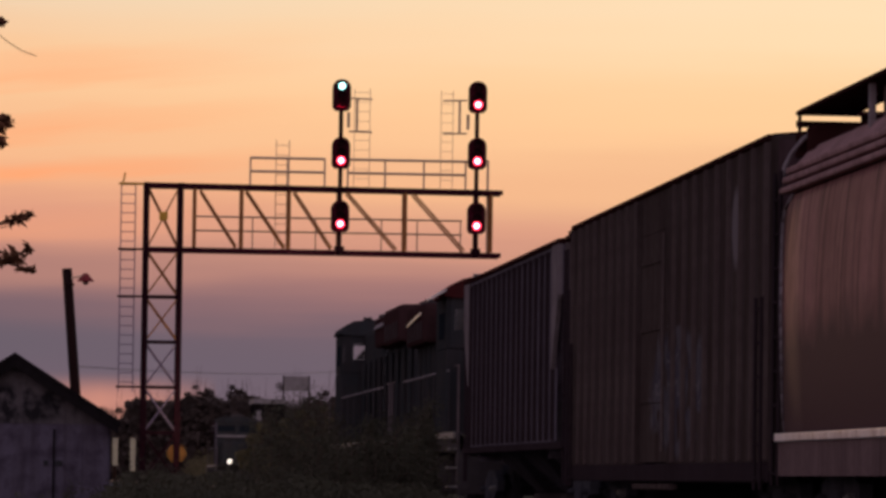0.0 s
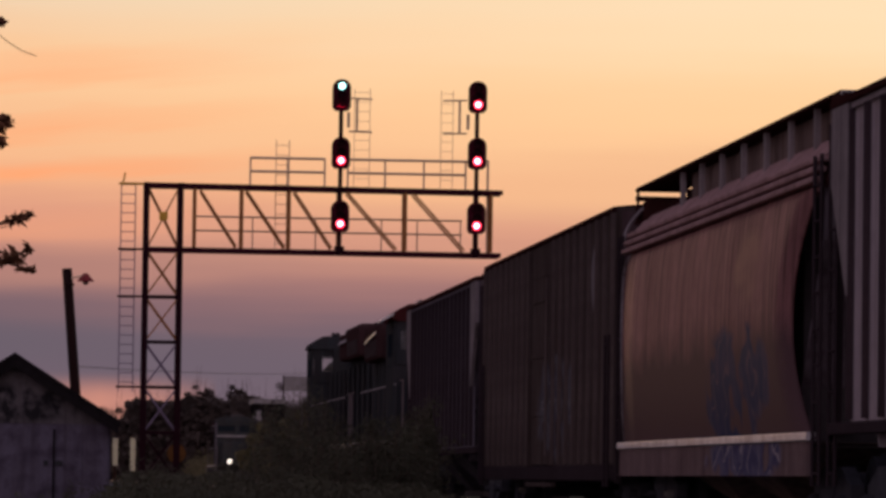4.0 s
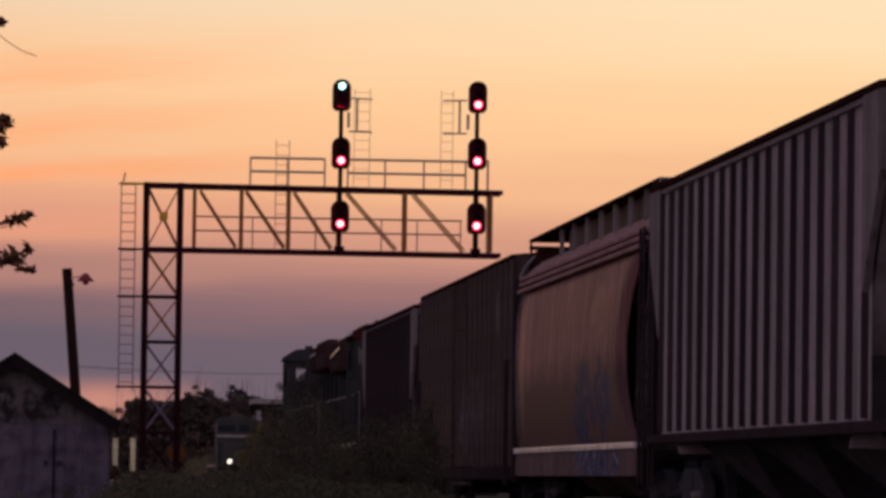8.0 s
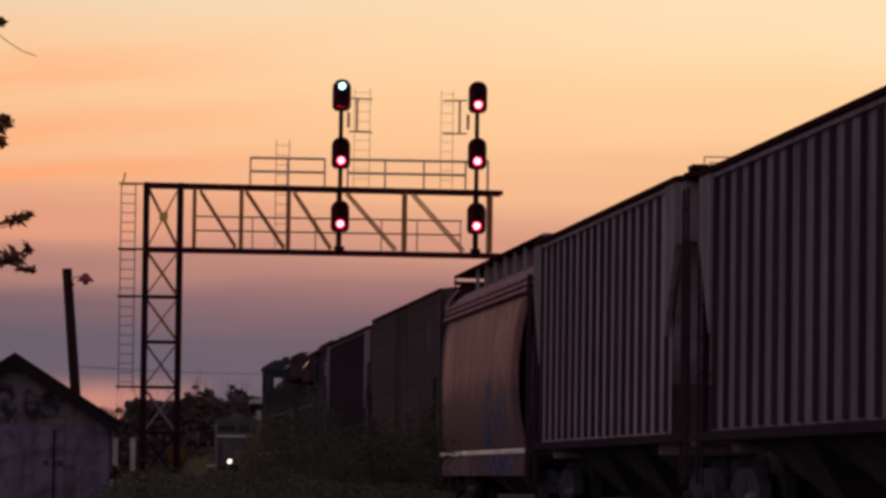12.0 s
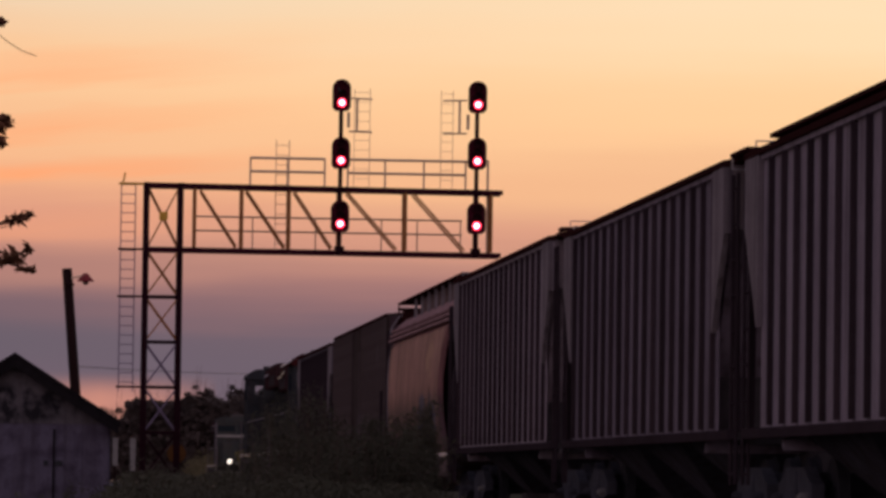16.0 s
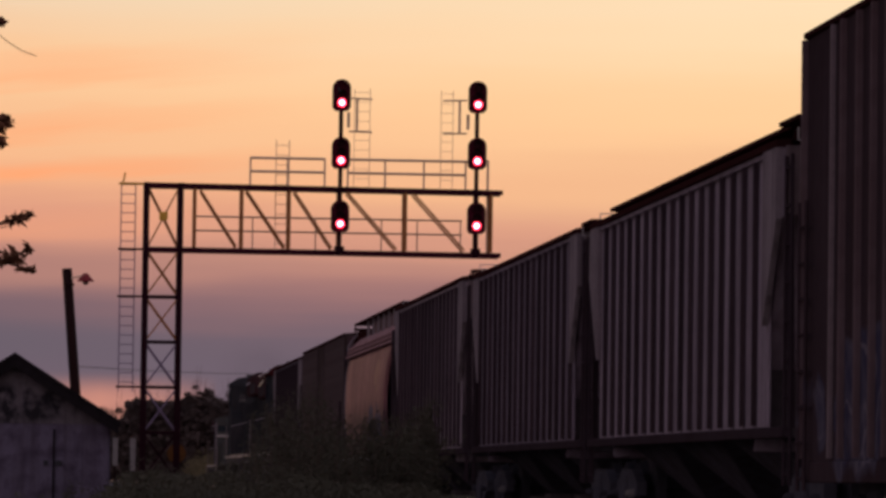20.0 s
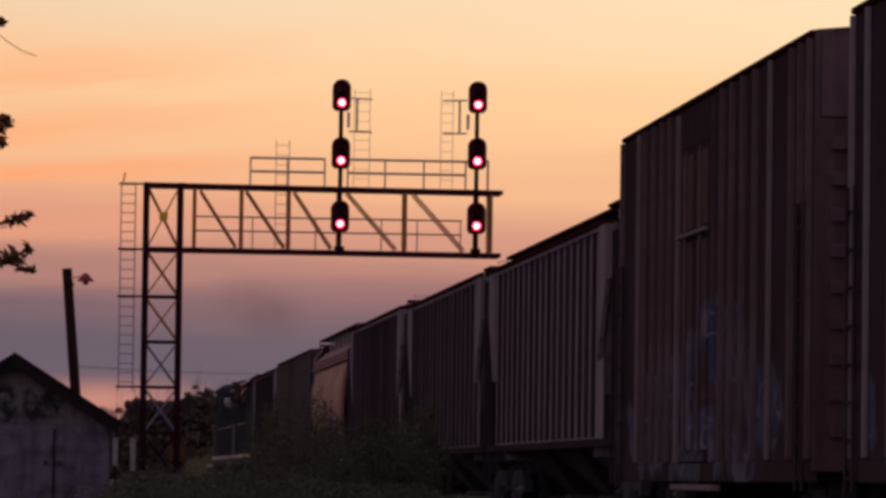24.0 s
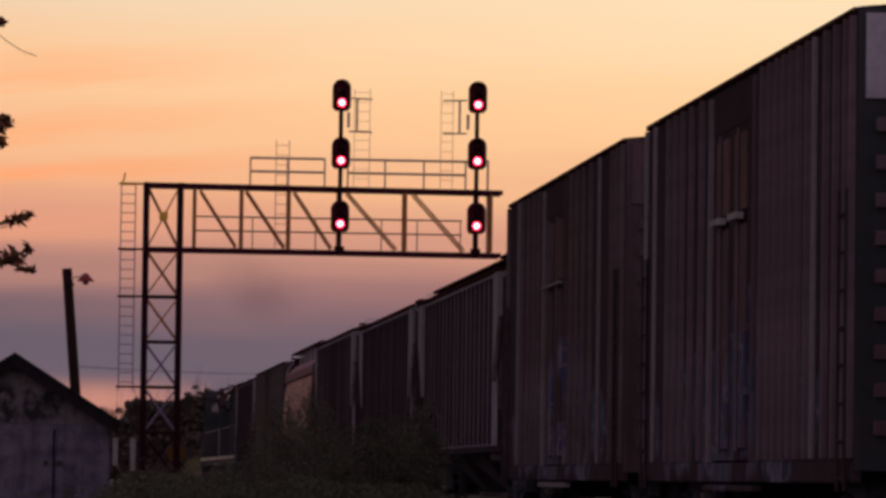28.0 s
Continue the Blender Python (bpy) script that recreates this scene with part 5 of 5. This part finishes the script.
wire("overhead_wire", (1.02, 145.0, 3.86), (19.7, 300.0, 7.42), 0.25, 0.013, "thin dark wire strung from the timber pole across the tracks")


def build_tree():
    rng = random.Random(11)
    tree = thing("tree", "dark leafy tree with branch tips reaching out", "tree", at=(-4.3, 60.0, GROUND_Z))
    bm = bmesh.new()
    rod(bm, (0, 0, -0.2), (0.1, 0, 2.2), 0.26, 10, 0.20)
    rod(bm, (0.1, 0, 2.2), (0.0, 0.1, 5.2), 0.20, 10, 0.13)
    rod(bm, (0.0, 0.1, 5.2), (0.1, 0, 8.6), 0.13, 8, 0.04)
    part("trunk", bm, "bark", tree, "", True)
    tips = []

    def limb(p, q, r, depth, store):
        p, q = Vector(p), Vector(q)
        mid = p.lerp(q, 0.5) + Vector((rng.uniform(-0.1, 0.1), rng.uniform(-0.1, 0.1), rng.uniform(0, 0.18)))
        rod(store, p, mid, r, 5, r * 0.75)
        rod(store, mid, q, r * 0.75, 5, r * 0.35)
        if depth:
            for k in range(3):
                a = p.lerp(q, rng.uniform(0.45, 0.95))
                d = (q - p).normalized()
                side = Vector((rng.gauss(0, 1), rng.gauss(0, 1), rng.gauss(0.2, 0.8))).normalized()
                limb(a, a + (d * 0.8 + side * 0.8) * (q - p).length * 0.33, r * 0.45, depth - 1, store)
        else:
            for k in range(16):
                tips.append(p.lerp(q, rng.uniform(0.2, 1.05)) + Vector([rng.gauss(0, 0.05) for _ in range(3)]))
    for z, reach, up, fan in ((2.6, 3.2, 1.3, 0.0), (3.4, 3.0, 0.9, 0.3), (4.2, 2.8, 1.4, -0.3), (4.9, 2.6, 1.2, 0.5), (5.6, 2.7, 1.3, 0.1),
                              (3.0, -3.0, 1.2, 0.2), (4.4, -2.6, 1.2, -0.4), (5.8, -2.0, 1.3, 0.4), (6.8, 1.4, 1.0, -0.8), (6.9, -1.2, 1.0, 0.6), (3.8, 0.6, 1.2, 2.2), (4.8, -0.4, 1.1, -2.2)):
        store = bmesh.new()
        limb((0.05, 0, z), (reach, fan, z + up), 0.075, 2, store)
        part("limb", store, "bark", tree)
    # twigs that reach into view
    for (x, z), pts in (((3.78, 4.65), ((4.08, 4.72), (4.13, 4.75))), ((3.78, 4.18), ((4.02, 4.20), (4.17, 4.06), (4.10, 4.32))),
                        ((3.55, 5.75), ((3.84, 5.95), (3.80, 5.60), (3.87, 5.90))), ((3.45, 7.05), ((3.71, 7.12), (3.73, 7.14)))):
        store = bmesh.new()
        rod(store, (x - 0.9, 0, z - 0.25), (x, 0, z), 0.032, 6, 0.022)
        for qx, qz in pts:
            rod(store, (x, 0, z), (qx, 0.02, qz), 0.022, 5, 0.012)
            for k in range(26):
                f = rng.uniform(0.0, 1.05)
                tips.append(Vector((x + (qx - x) * f + rng.gauss(0, 0.02), rng.gauss(0, 0.04), z + (qz - z) * f + rng.gauss(0, 0.03))))
        part("twig", store, "bark", tree)
    store = bmesh.new()
    drop = [(3.2, 7.4), (3.6, 7.06), (3.80, 6.90), (3.98, 6.79), (4.16, 6.73)]
    for p, q in zip(drop, drop[1:]):
        rod(store, (p[0], 0.1, p[1]), (q[0], 0.1, q[1]), 0.006, 5)
    part("hanging_twig", store, "twig", tree, "thin drooping twig")
    me = scatter(tips, 0.085, rng, 0.5)
    me.materials.append(M["leaf_dry"])
    part("crown", me, "leaf_dry", tree, "sparse dark leaves")


build_tree()


def shrub(x, y, top, wide, seed, density=1.0):
    rng = random.Random(seed)
    sh = thing("shrub", "tangled olive-brown trackside shrub with bare stems", "shrub", "trackside brush", at=(x, y, GROUND_Z))
    height = top - GROUND_Z
    stems, pts = bmesh.new(), []
    for k in range(int(16 * density)):
        a, r = rng.uniform(0, 2 * math.pi), rng.uniform(0.1, 1.0)
        base = Vector((math.cos(a) * wide * 0.3 * r, math.sin(a) * wide * 0.4 * r, 0))
        tip = Vector((math.cos(a) * wide * r, math.sin(a) * wide * 0.9 * r, height * rng.uniform(0.62, 1.0) * (1 - 0.35 * r * r)))
        mid = base.lerp(tip, 0.5) + Vector((rng.gauss(0, 0.08), rng.gauss(0, 0.08), 0.1))
        rod(stems, base, mid, 0.016, 4, 0.011)
        rod(stems, mid, tip, 0.011, 4, 0.004)
        for j in range(4):
            f = rng.uniform(0.35, 0.98)
            p = base.lerp(mid, f * 2) if f < 0.5 else mid.lerp(tip, f * 2 - 1)
            q = p + Vector((rng.gauss(0, 0.18), rng.gauss(0, 0.18), rng.uniform(0.08, 0.32)))
            rod(stems, p, q, 0.007, 3, 0.003)
            for n in range(int(34 * density)):
                pts.append(p.lerp(q, rng.uniform(0, 1.1)) + Vector([rng.gauss(0, 0.07) for _ in range(3)]))
    for n in range(int(2300 * density)):
        a, r = rng.uniform(0, 2 * math.pi), math.sqrt(rng.random())
        zz = rng.random() ** 1.05 * height * 0.90 * (1 - 0.42 * r ** 3)
        pts.append(Vector((math.cos(a) * wide * r * 0.95, math.sin(a) * wide * r * 0.95, zz)))
    part("stem_tangle", stems, "twig", sh, "thin dry stems")
    me = scatter(pts, 0.027 + 0.011 * height / 3.0, rng, 0.5)
    me.materials.append(M["leaf"])
    part("foliage", me, "leaf", sh, "dull olive leaves")


SHRUBS = [(1.35, 82, 0.75, 0.75), (1.9, 76, 0.80, 0.70), (2.5, 84, 0.82, 0.85), (3, 74, 0.75, 0.75), (0.4, 84, 0.32, 0.70), (-0.6, 80, 0.22, 0.70), (-0.1, 70, 0.22, 0.60),
          (3.35, 86, 1.10, 0.60), (3.7, 80, 0.90, 0.60), (4.3, 78, 1.00, 0.70), (5, 74, 0.95, 0.70), (5.04, 112, 2.47, 0.70), (4.96, 104, 2.76, 0.70), (5.88, 116, 3.22, 0.75),
          (6.04, 112, 3.23, 0.80), (6.5, 118, 3.47, 0.85), (6.23, 108, 2.90, 0.55), (4.74, 96, 2.37, 0.70), (5.53, 98, 2.35, 0.70), (5.99, 100, 2.34, 0.50), (5.13, 82, 1.59, 0.50),
          (5.07, 77, 1.50, 0.50), (4.32, 70, 1.28, 0.60), (5.74, 84, 1.74, 0.50), (5.73, 80, 1.85, 0.50), (4.86, 72, 1.38, 0.50), (6.29, 84, 2.06, 0.45), (6.21, 80, 2.16, 0.36),
          (6.67, 84, 2.28, 0.20), (5.78, 76, 1.76, 0.42), (6.08, 78, 1.85, 0.30), (5.31, 73, 1.57, 0.50)]
for i, (sx, sy, st, sw) in enumerate(SHRUBS):
    shrub(sx, sy, st, sw, 100 + i, 0.6 if sy > 95 else 1.0)


def build_weeds():
    """Low dry grass along the foot of the ballast."""
    rng = random.Random(21)
    verts, faces = [], []
    for k in range(16000):
        y = rng.uniform(45, 150)
        x = rng.uniform(-2.5, 6.4)
        if -3.4 < x < 2.0 and 124 < y < 131.5:
            continue
        h = rng.uniform(0.25, 0.85)
        base = GROUND_Z - 0.05 if x < 4.6 else GROUND_Z + (x - 4.6) * 0.35
        lean = (rng.gauss(0, 0.12), rng.gauss(0, 0.12))
        w = rng.uniform(0.008, 0.02)
        i = len(verts)
        verts += [(x - w, y, base), (x + w, y, base), (x + lean[0], y + lean[1], base + h)]
        faces.append((i, i + 1, i + 2))
    me = bpy.data.meshes.new("grass")
    me.from_pydata(verts, [], faces)
    me.materials.append(M["twig"])
    ob = new("grass", me)
    tagged(ob, "dry dark grass and weeds beside the track", "grass", kind="stuff")


build_weeds()


def build_thicket():
    """The low tangle in front of the shrubs."""
    rng = random.Random(31)
    pts = []
    for k in range(36000):
        x = rng.uniform(-1.6, 6.0)
        top = 0.56 + (0.12 if x < 2.6 else 0.0) - 0.55 * max(0.0, min(1.0, (1.1 - x) / 0.6)) + 0.16 * noise.noise(Vector((x * 1.3, 5.0, 0))) - max(0, x - 4.8) * 0.28
        pts.append(Vector((x, rng.uniform(60, 67), GROUND_Z + (top - GROUND_Z) * rng.random() ** 0.7)))
    me = scatter(pts, 0.035, rng, 0.5)
    me.materials.append(M["leaf"])
    tagged(new("thicket", me), "low tangle of dull brown weeds along the track", "weeds", kind="stuff")


build_thicket()


def far_tree(x, y, height, wide, seed, bare=False, leaf=0.20, count=230, foliage="leaf_far"):
    rng = random.Random(seed)
    t = thing("far_tree", "bare dark tree far down the line" if bare else "dark rounded tree far down the line", "tree", "trees down the line", at=(x, y, GROUND_Z))
    bm = bmesh.new()
    rod(bm, (0, 0, -0.2), (0, 0, height * 0.6), 0.2, 6, 0.08)
    for k in range(9 if not bare else 26):
        a = rng.uniform(0, 2 * math.pi)
        p = Vector((0, 0, height * rng.uniform(0.2, 0.6)))
        q = Vector((math.cos(a) * wide * rng.uniform(0.2, 0.8), math.sin(a) * wide * 0.7, height * rng.uniform(0.6, 1.0)))
        rod(bm, p, q, 0.07, 4, 0.02)
    part("trunk", bm, "bark", t)
    pts = []
    for c in range(12 if bare else 16):
        a, r = rng.uniform(0, 2 * math.pi), math.sqrt(rng.random())
        zz = height * (rng.uniform(0.74, 0.95) if bare else rng.uniform(0.28, 0.90)) * (1 - (0.08 if bare else 0.28) * r * r)
        cc = Vector((math.cos(a) * wide * r * 0.8, math.sin(a) * wide * r * 0.8, zz))
        s = wide * rng.uniform(0.22, 0.42)
        for k in range(110 if bare else count):
            d = Vector([rng.gauss(0, 1) for _ in range(3)]).normalized() * s * rng.random() ** 0.4
            d.z *= 0.8
            pts.append(cc + d)
    me = scatter(pts, leaf, rng, 0.6)
    me.materials.append(M[foliage])
    part("crown", me, foliage, t, "dark crown" if foliage == "leaf_far" else "olive crown brightened for the headlight")


def build_woods():
    rng = random.Random(5)
    for k in range(12):
        y = 300 + k * 24
        far_tree(19.0 + rng.uniform(0, 3.5), y, rng.uniform(6.0, 7.6) + k * 0.12, rng.uniform(2.2, 3.2), 400 + k, False, 0.085, 800)
    for k, (tx, hh, ww) in enumerate(((14.9, 7.2, 1.5), (16.4, 7.3, 1.5), (18.0, 7.8, 1.2), (19.5, 8.3, 1.3))):
        far_tree(tx, 334 + 2 * k, hh - 0.5, ww, 450 + k, False, 0.085, 500, "leaf_headlit")
    # the wood that closes the view, beyond where the rails can be seen
    for k in range(26):
        x = 16.0 + k * 3.0 + rng.uniform(-0.8, 0.8)
        far_tree(x, 1000 + rng.uniform(-25, 30), rng.uniform(21.2, 23.4) + min(k, 14) * 0.22, rng.uniform(3.4, 4.8), 500 + k)
    for k, (px, hh) in enumerate(((30.6, 21.6), (33.6, 21.8), (38.6, 22.4), (40.6, 21.9))):
        far_tree(px, 985 + 3 * k, hh, 2.1, 600 + k, True)
    pts = []
    for k in range(52000):
        x = rng.uniform(13.0, 95) if k % 5 else rng.uniform(-60, 13)
        top = (17.0 if x > 17 else 13.5 if x > 13 else 3.0) + 2.5 * noise.noise(Vector((x * 0.11, 3.0, 0)))
        pts.append(Vector((x, 975 + rng.uniform(0, 20), GROUND_Z + rng.random() * top)))
    me = scatter(pts, 0.68, rng, 0.7)
    me.materials.append(M["leaf_far"])
    tagged(new("undergrowth", me), "dark far undergrowth closing the line's horizon", "undergrowth", kind="stuff")
    pts = []
    for k in range(30000):
        y = 265 + 330 * rng.random() ** 1.3
        x = 17.2 + rng.random() * 3.5
        top = 3.6 + 1.6 * noise.noise(Vector((0, y * 0.08, 9.0)))
        pts.append(Vector((x, y, GROUND_Z + rng.random() ** 0.8 * top)))
    me = scatter(pts, 0.13, rng, 0.6)
    me.materials.append(M["leaf_headlit"])
    tagged(new("hedgerow", me), "dark unkempt hedge beyond the second track", "hedge", kind="stuff")


build_woods()


def build_standing_train():
    loco = locomotive("standing_locomotive", 0, 19.0, False, "loco_dark", "dark locomotive standing on the second track with a lit lamp", at=(TRACK2_X, 346.5, 0), lift=0.4)
    for z0, z1 in ((4.50, 4.68), (3.45, 3.62)):
        part("cab_header", box(-1.5, 1.5, -6.9, -6.80, z0, z1), "sign_grey", loco, "pale band round the windshield")
    part("corner_post", box(-1.56, -1.40, -6.9, -6.80, 1.5, 4.45), "trim", loco, "grey cab corner post")
    bm = bmesh.new()
    rod(bm, (-0.60, -9.56, 1.75), (-0.60, -9.52, 1.75), 0.17, 14)
    part("ditch_light", bm, "far_lamp", loco, "lit white ditch light")


build_standing_train()


def build_lineside():
    for x, z0, z1 in ((3.04, 1.05, 2.18), (3.76, 0.85, 2.18)):
        p = thing("marker_post", "chalky white marker post beside the track", "post", "white marker posts", at=(x, 200.0, GROUND_Z))
        part("shaft", box(-0.05, 0.05, -0.05, 0.05, -0.2, z1 - GROUND_Z - 0.3), "wood_pole", p)
        part("panel", box(-0.11, 0.11, -0.09, -0.06, z0 - GROUND_Z, z1 - GROUND_Z, 0.01), "white_paint", p, "white reflective panel")
    p = thing("track_sign", "round amber track sign on a thin post", "sign", at=(4.58, 165.0, GROUND_Z))
    part("sign_post", rod(bmesh.new(), (0, 0, -0.2), (0, 0, 2.2), 0.035), "galv", p)
    bm = bmesh.new()
    rod(bm, (0, -0.07, 2.36), (0, -0.05, 2.36), 0.32, 20)
    part("disc", bm, "amber", p, "amber disc")
    b = thing("lineside_building", "low dark building with a pale roof edge beyond the tracks", "building", at=(16.45, 352.0, GROUND_Z))
    part("wall", box(-1.1, 1.1, 0, 6, 0, 6.95), "shed_roof", b)
    part("roof_edge", box(-1.2, 1.2, -0.3, 6.3, 6.96, 7.32, 0.03), "sign_grey", b, "pale flat roof edge")
    for x in (-0.8, 0.2):
        w = part("window", box(x, x + 0.6, -0.04, -0.004, 3.4, 4.8), "window", b)
        part("sill", box(x - 0.1, x + 0.7, -0.12, -0.005, 3.25, 3.39), "sign_grey", w)
    q = thing("timber_post", "pale weathered timber post leaning beside the far track", "post", at=(15.05, 340.0, GROUND_Z))
    bm = bmesh.new()
    rod(bm, (-0.2, 0, -0.3), (0.02, 0, 3.2), 0.21, 8, 0.19)
    rod(bm, (0.02, 0, 3.2), (0.10, 0, 6.3), 0.19, 8, 0.17)
    part("shaft", bm, "sign_grey", q)
    for z in (3.7, 4.9, 5.6):
        part("insulator", box(-0.32, 0.30, -0.3, -0.22, z, z + 0.28, 0.04), "sign_grey", q)
    s = thing("sign_board", "blank weathered grey board on two posts", "sign board", at=(18.9, 362.0, GROUND_Z))
    for x in (-0.95, 0.95):
        part("sign_post", beam((x, 0.1, -0.2), (x, 0.1, 9.25), 0.12, 0.12), "wood_pole", s)
    part("panel", box(-0.9, 0.9, -0.04, 0.02, 8.1, 9.2), "sign_grey", s, "blank grey panel")


build_lineside()


# ---- exhaust smoke ----
PUFFS = []


def build_smoke():
    """Sooty puffs from the leading locomotive's stack, each a soft-edged lens of haze."""
    for k, (radii, thickness) in enumerate((((2.3, 0.9, 1.7), 0.050), ((1.9, 0.8, 1.3), 0.062), ((2.5, 1.0, 1.9), 0.042))):
        bm = bmesh.new()
        bmesh.ops.create_uvsphere(bm, u_segments=28, v_segments=14, radius=1.0)
        bmesh.ops.scale(bm, vec=radii, verts=bm.verts[:])
        M["smoke"] = smoke("sooty_exhaust_haze", radii, thickness)
        puff = part("smoke_puff", bm, "smoke", None, "", True)
        puff.visible_shadow = False
        tagged(puff, "thin sooty brown puff of locomotive exhaust smoke", "smoke", "exhaust smoke")
        PUFFS.append(puff)


build_smoke()


# ---- what moves ----
def motions():
    stamps = [SECONDS * i / 28 for i in range(29)]
    for car, centre in CARS:
        walk(car, [(t, pose(TRACK_X, centre + travel(t), 0)) for t in stamps])
    steps = [SECONDS * i / 168 for i in range(169)]
    for wheelset, y in AXLES:
        walk(wheelset, [(t, pose(0, y, 0.455, -math.degrees(travel(t) / 0.455) % 360)) for t in steps])
    drifts = (((20.7, 8.2, 7.2), (21.5, 7.7, 7.5), (25.0, 8.6, 8.5), (28.0, 8.4, 9.1)),
              ((20.9, 10.1, 7.1), (21.5, 10.4, 7.2), (25.0, 9.4, 7.5), (28.0, 9.2, 8.0)),
              ((20.8, 9.1, 6.8), (21.5, 9.0, 7.0), (25.0, 9.6, 7.9), (28.0, 9.5, 8.5)))
    for k, (puff, drift) in enumerate(zip(PUFFS, drifts)):
        leave = 19.2 + 0.3 * k
        stack = LEAD_CENTRE - 2.0
        rows = [(t, pose(TRACK_X, stack + travel(t), 2.9)) for t in (0.0, leave * 0.25, leave * 0.5, leave * 0.75, leave - 0.5, leave)]
        walk(puff, rows + [(t, pose(x, 205.0, z)) for t, x, z in drift])
    low, high = pose(0, -0.115, -0.26), pose(0, -0.115, 0.29)
    walk(SHUTTER, [(0.0, low), (15.1, low), (15.23, high), (SECONDS, high)])


motions()
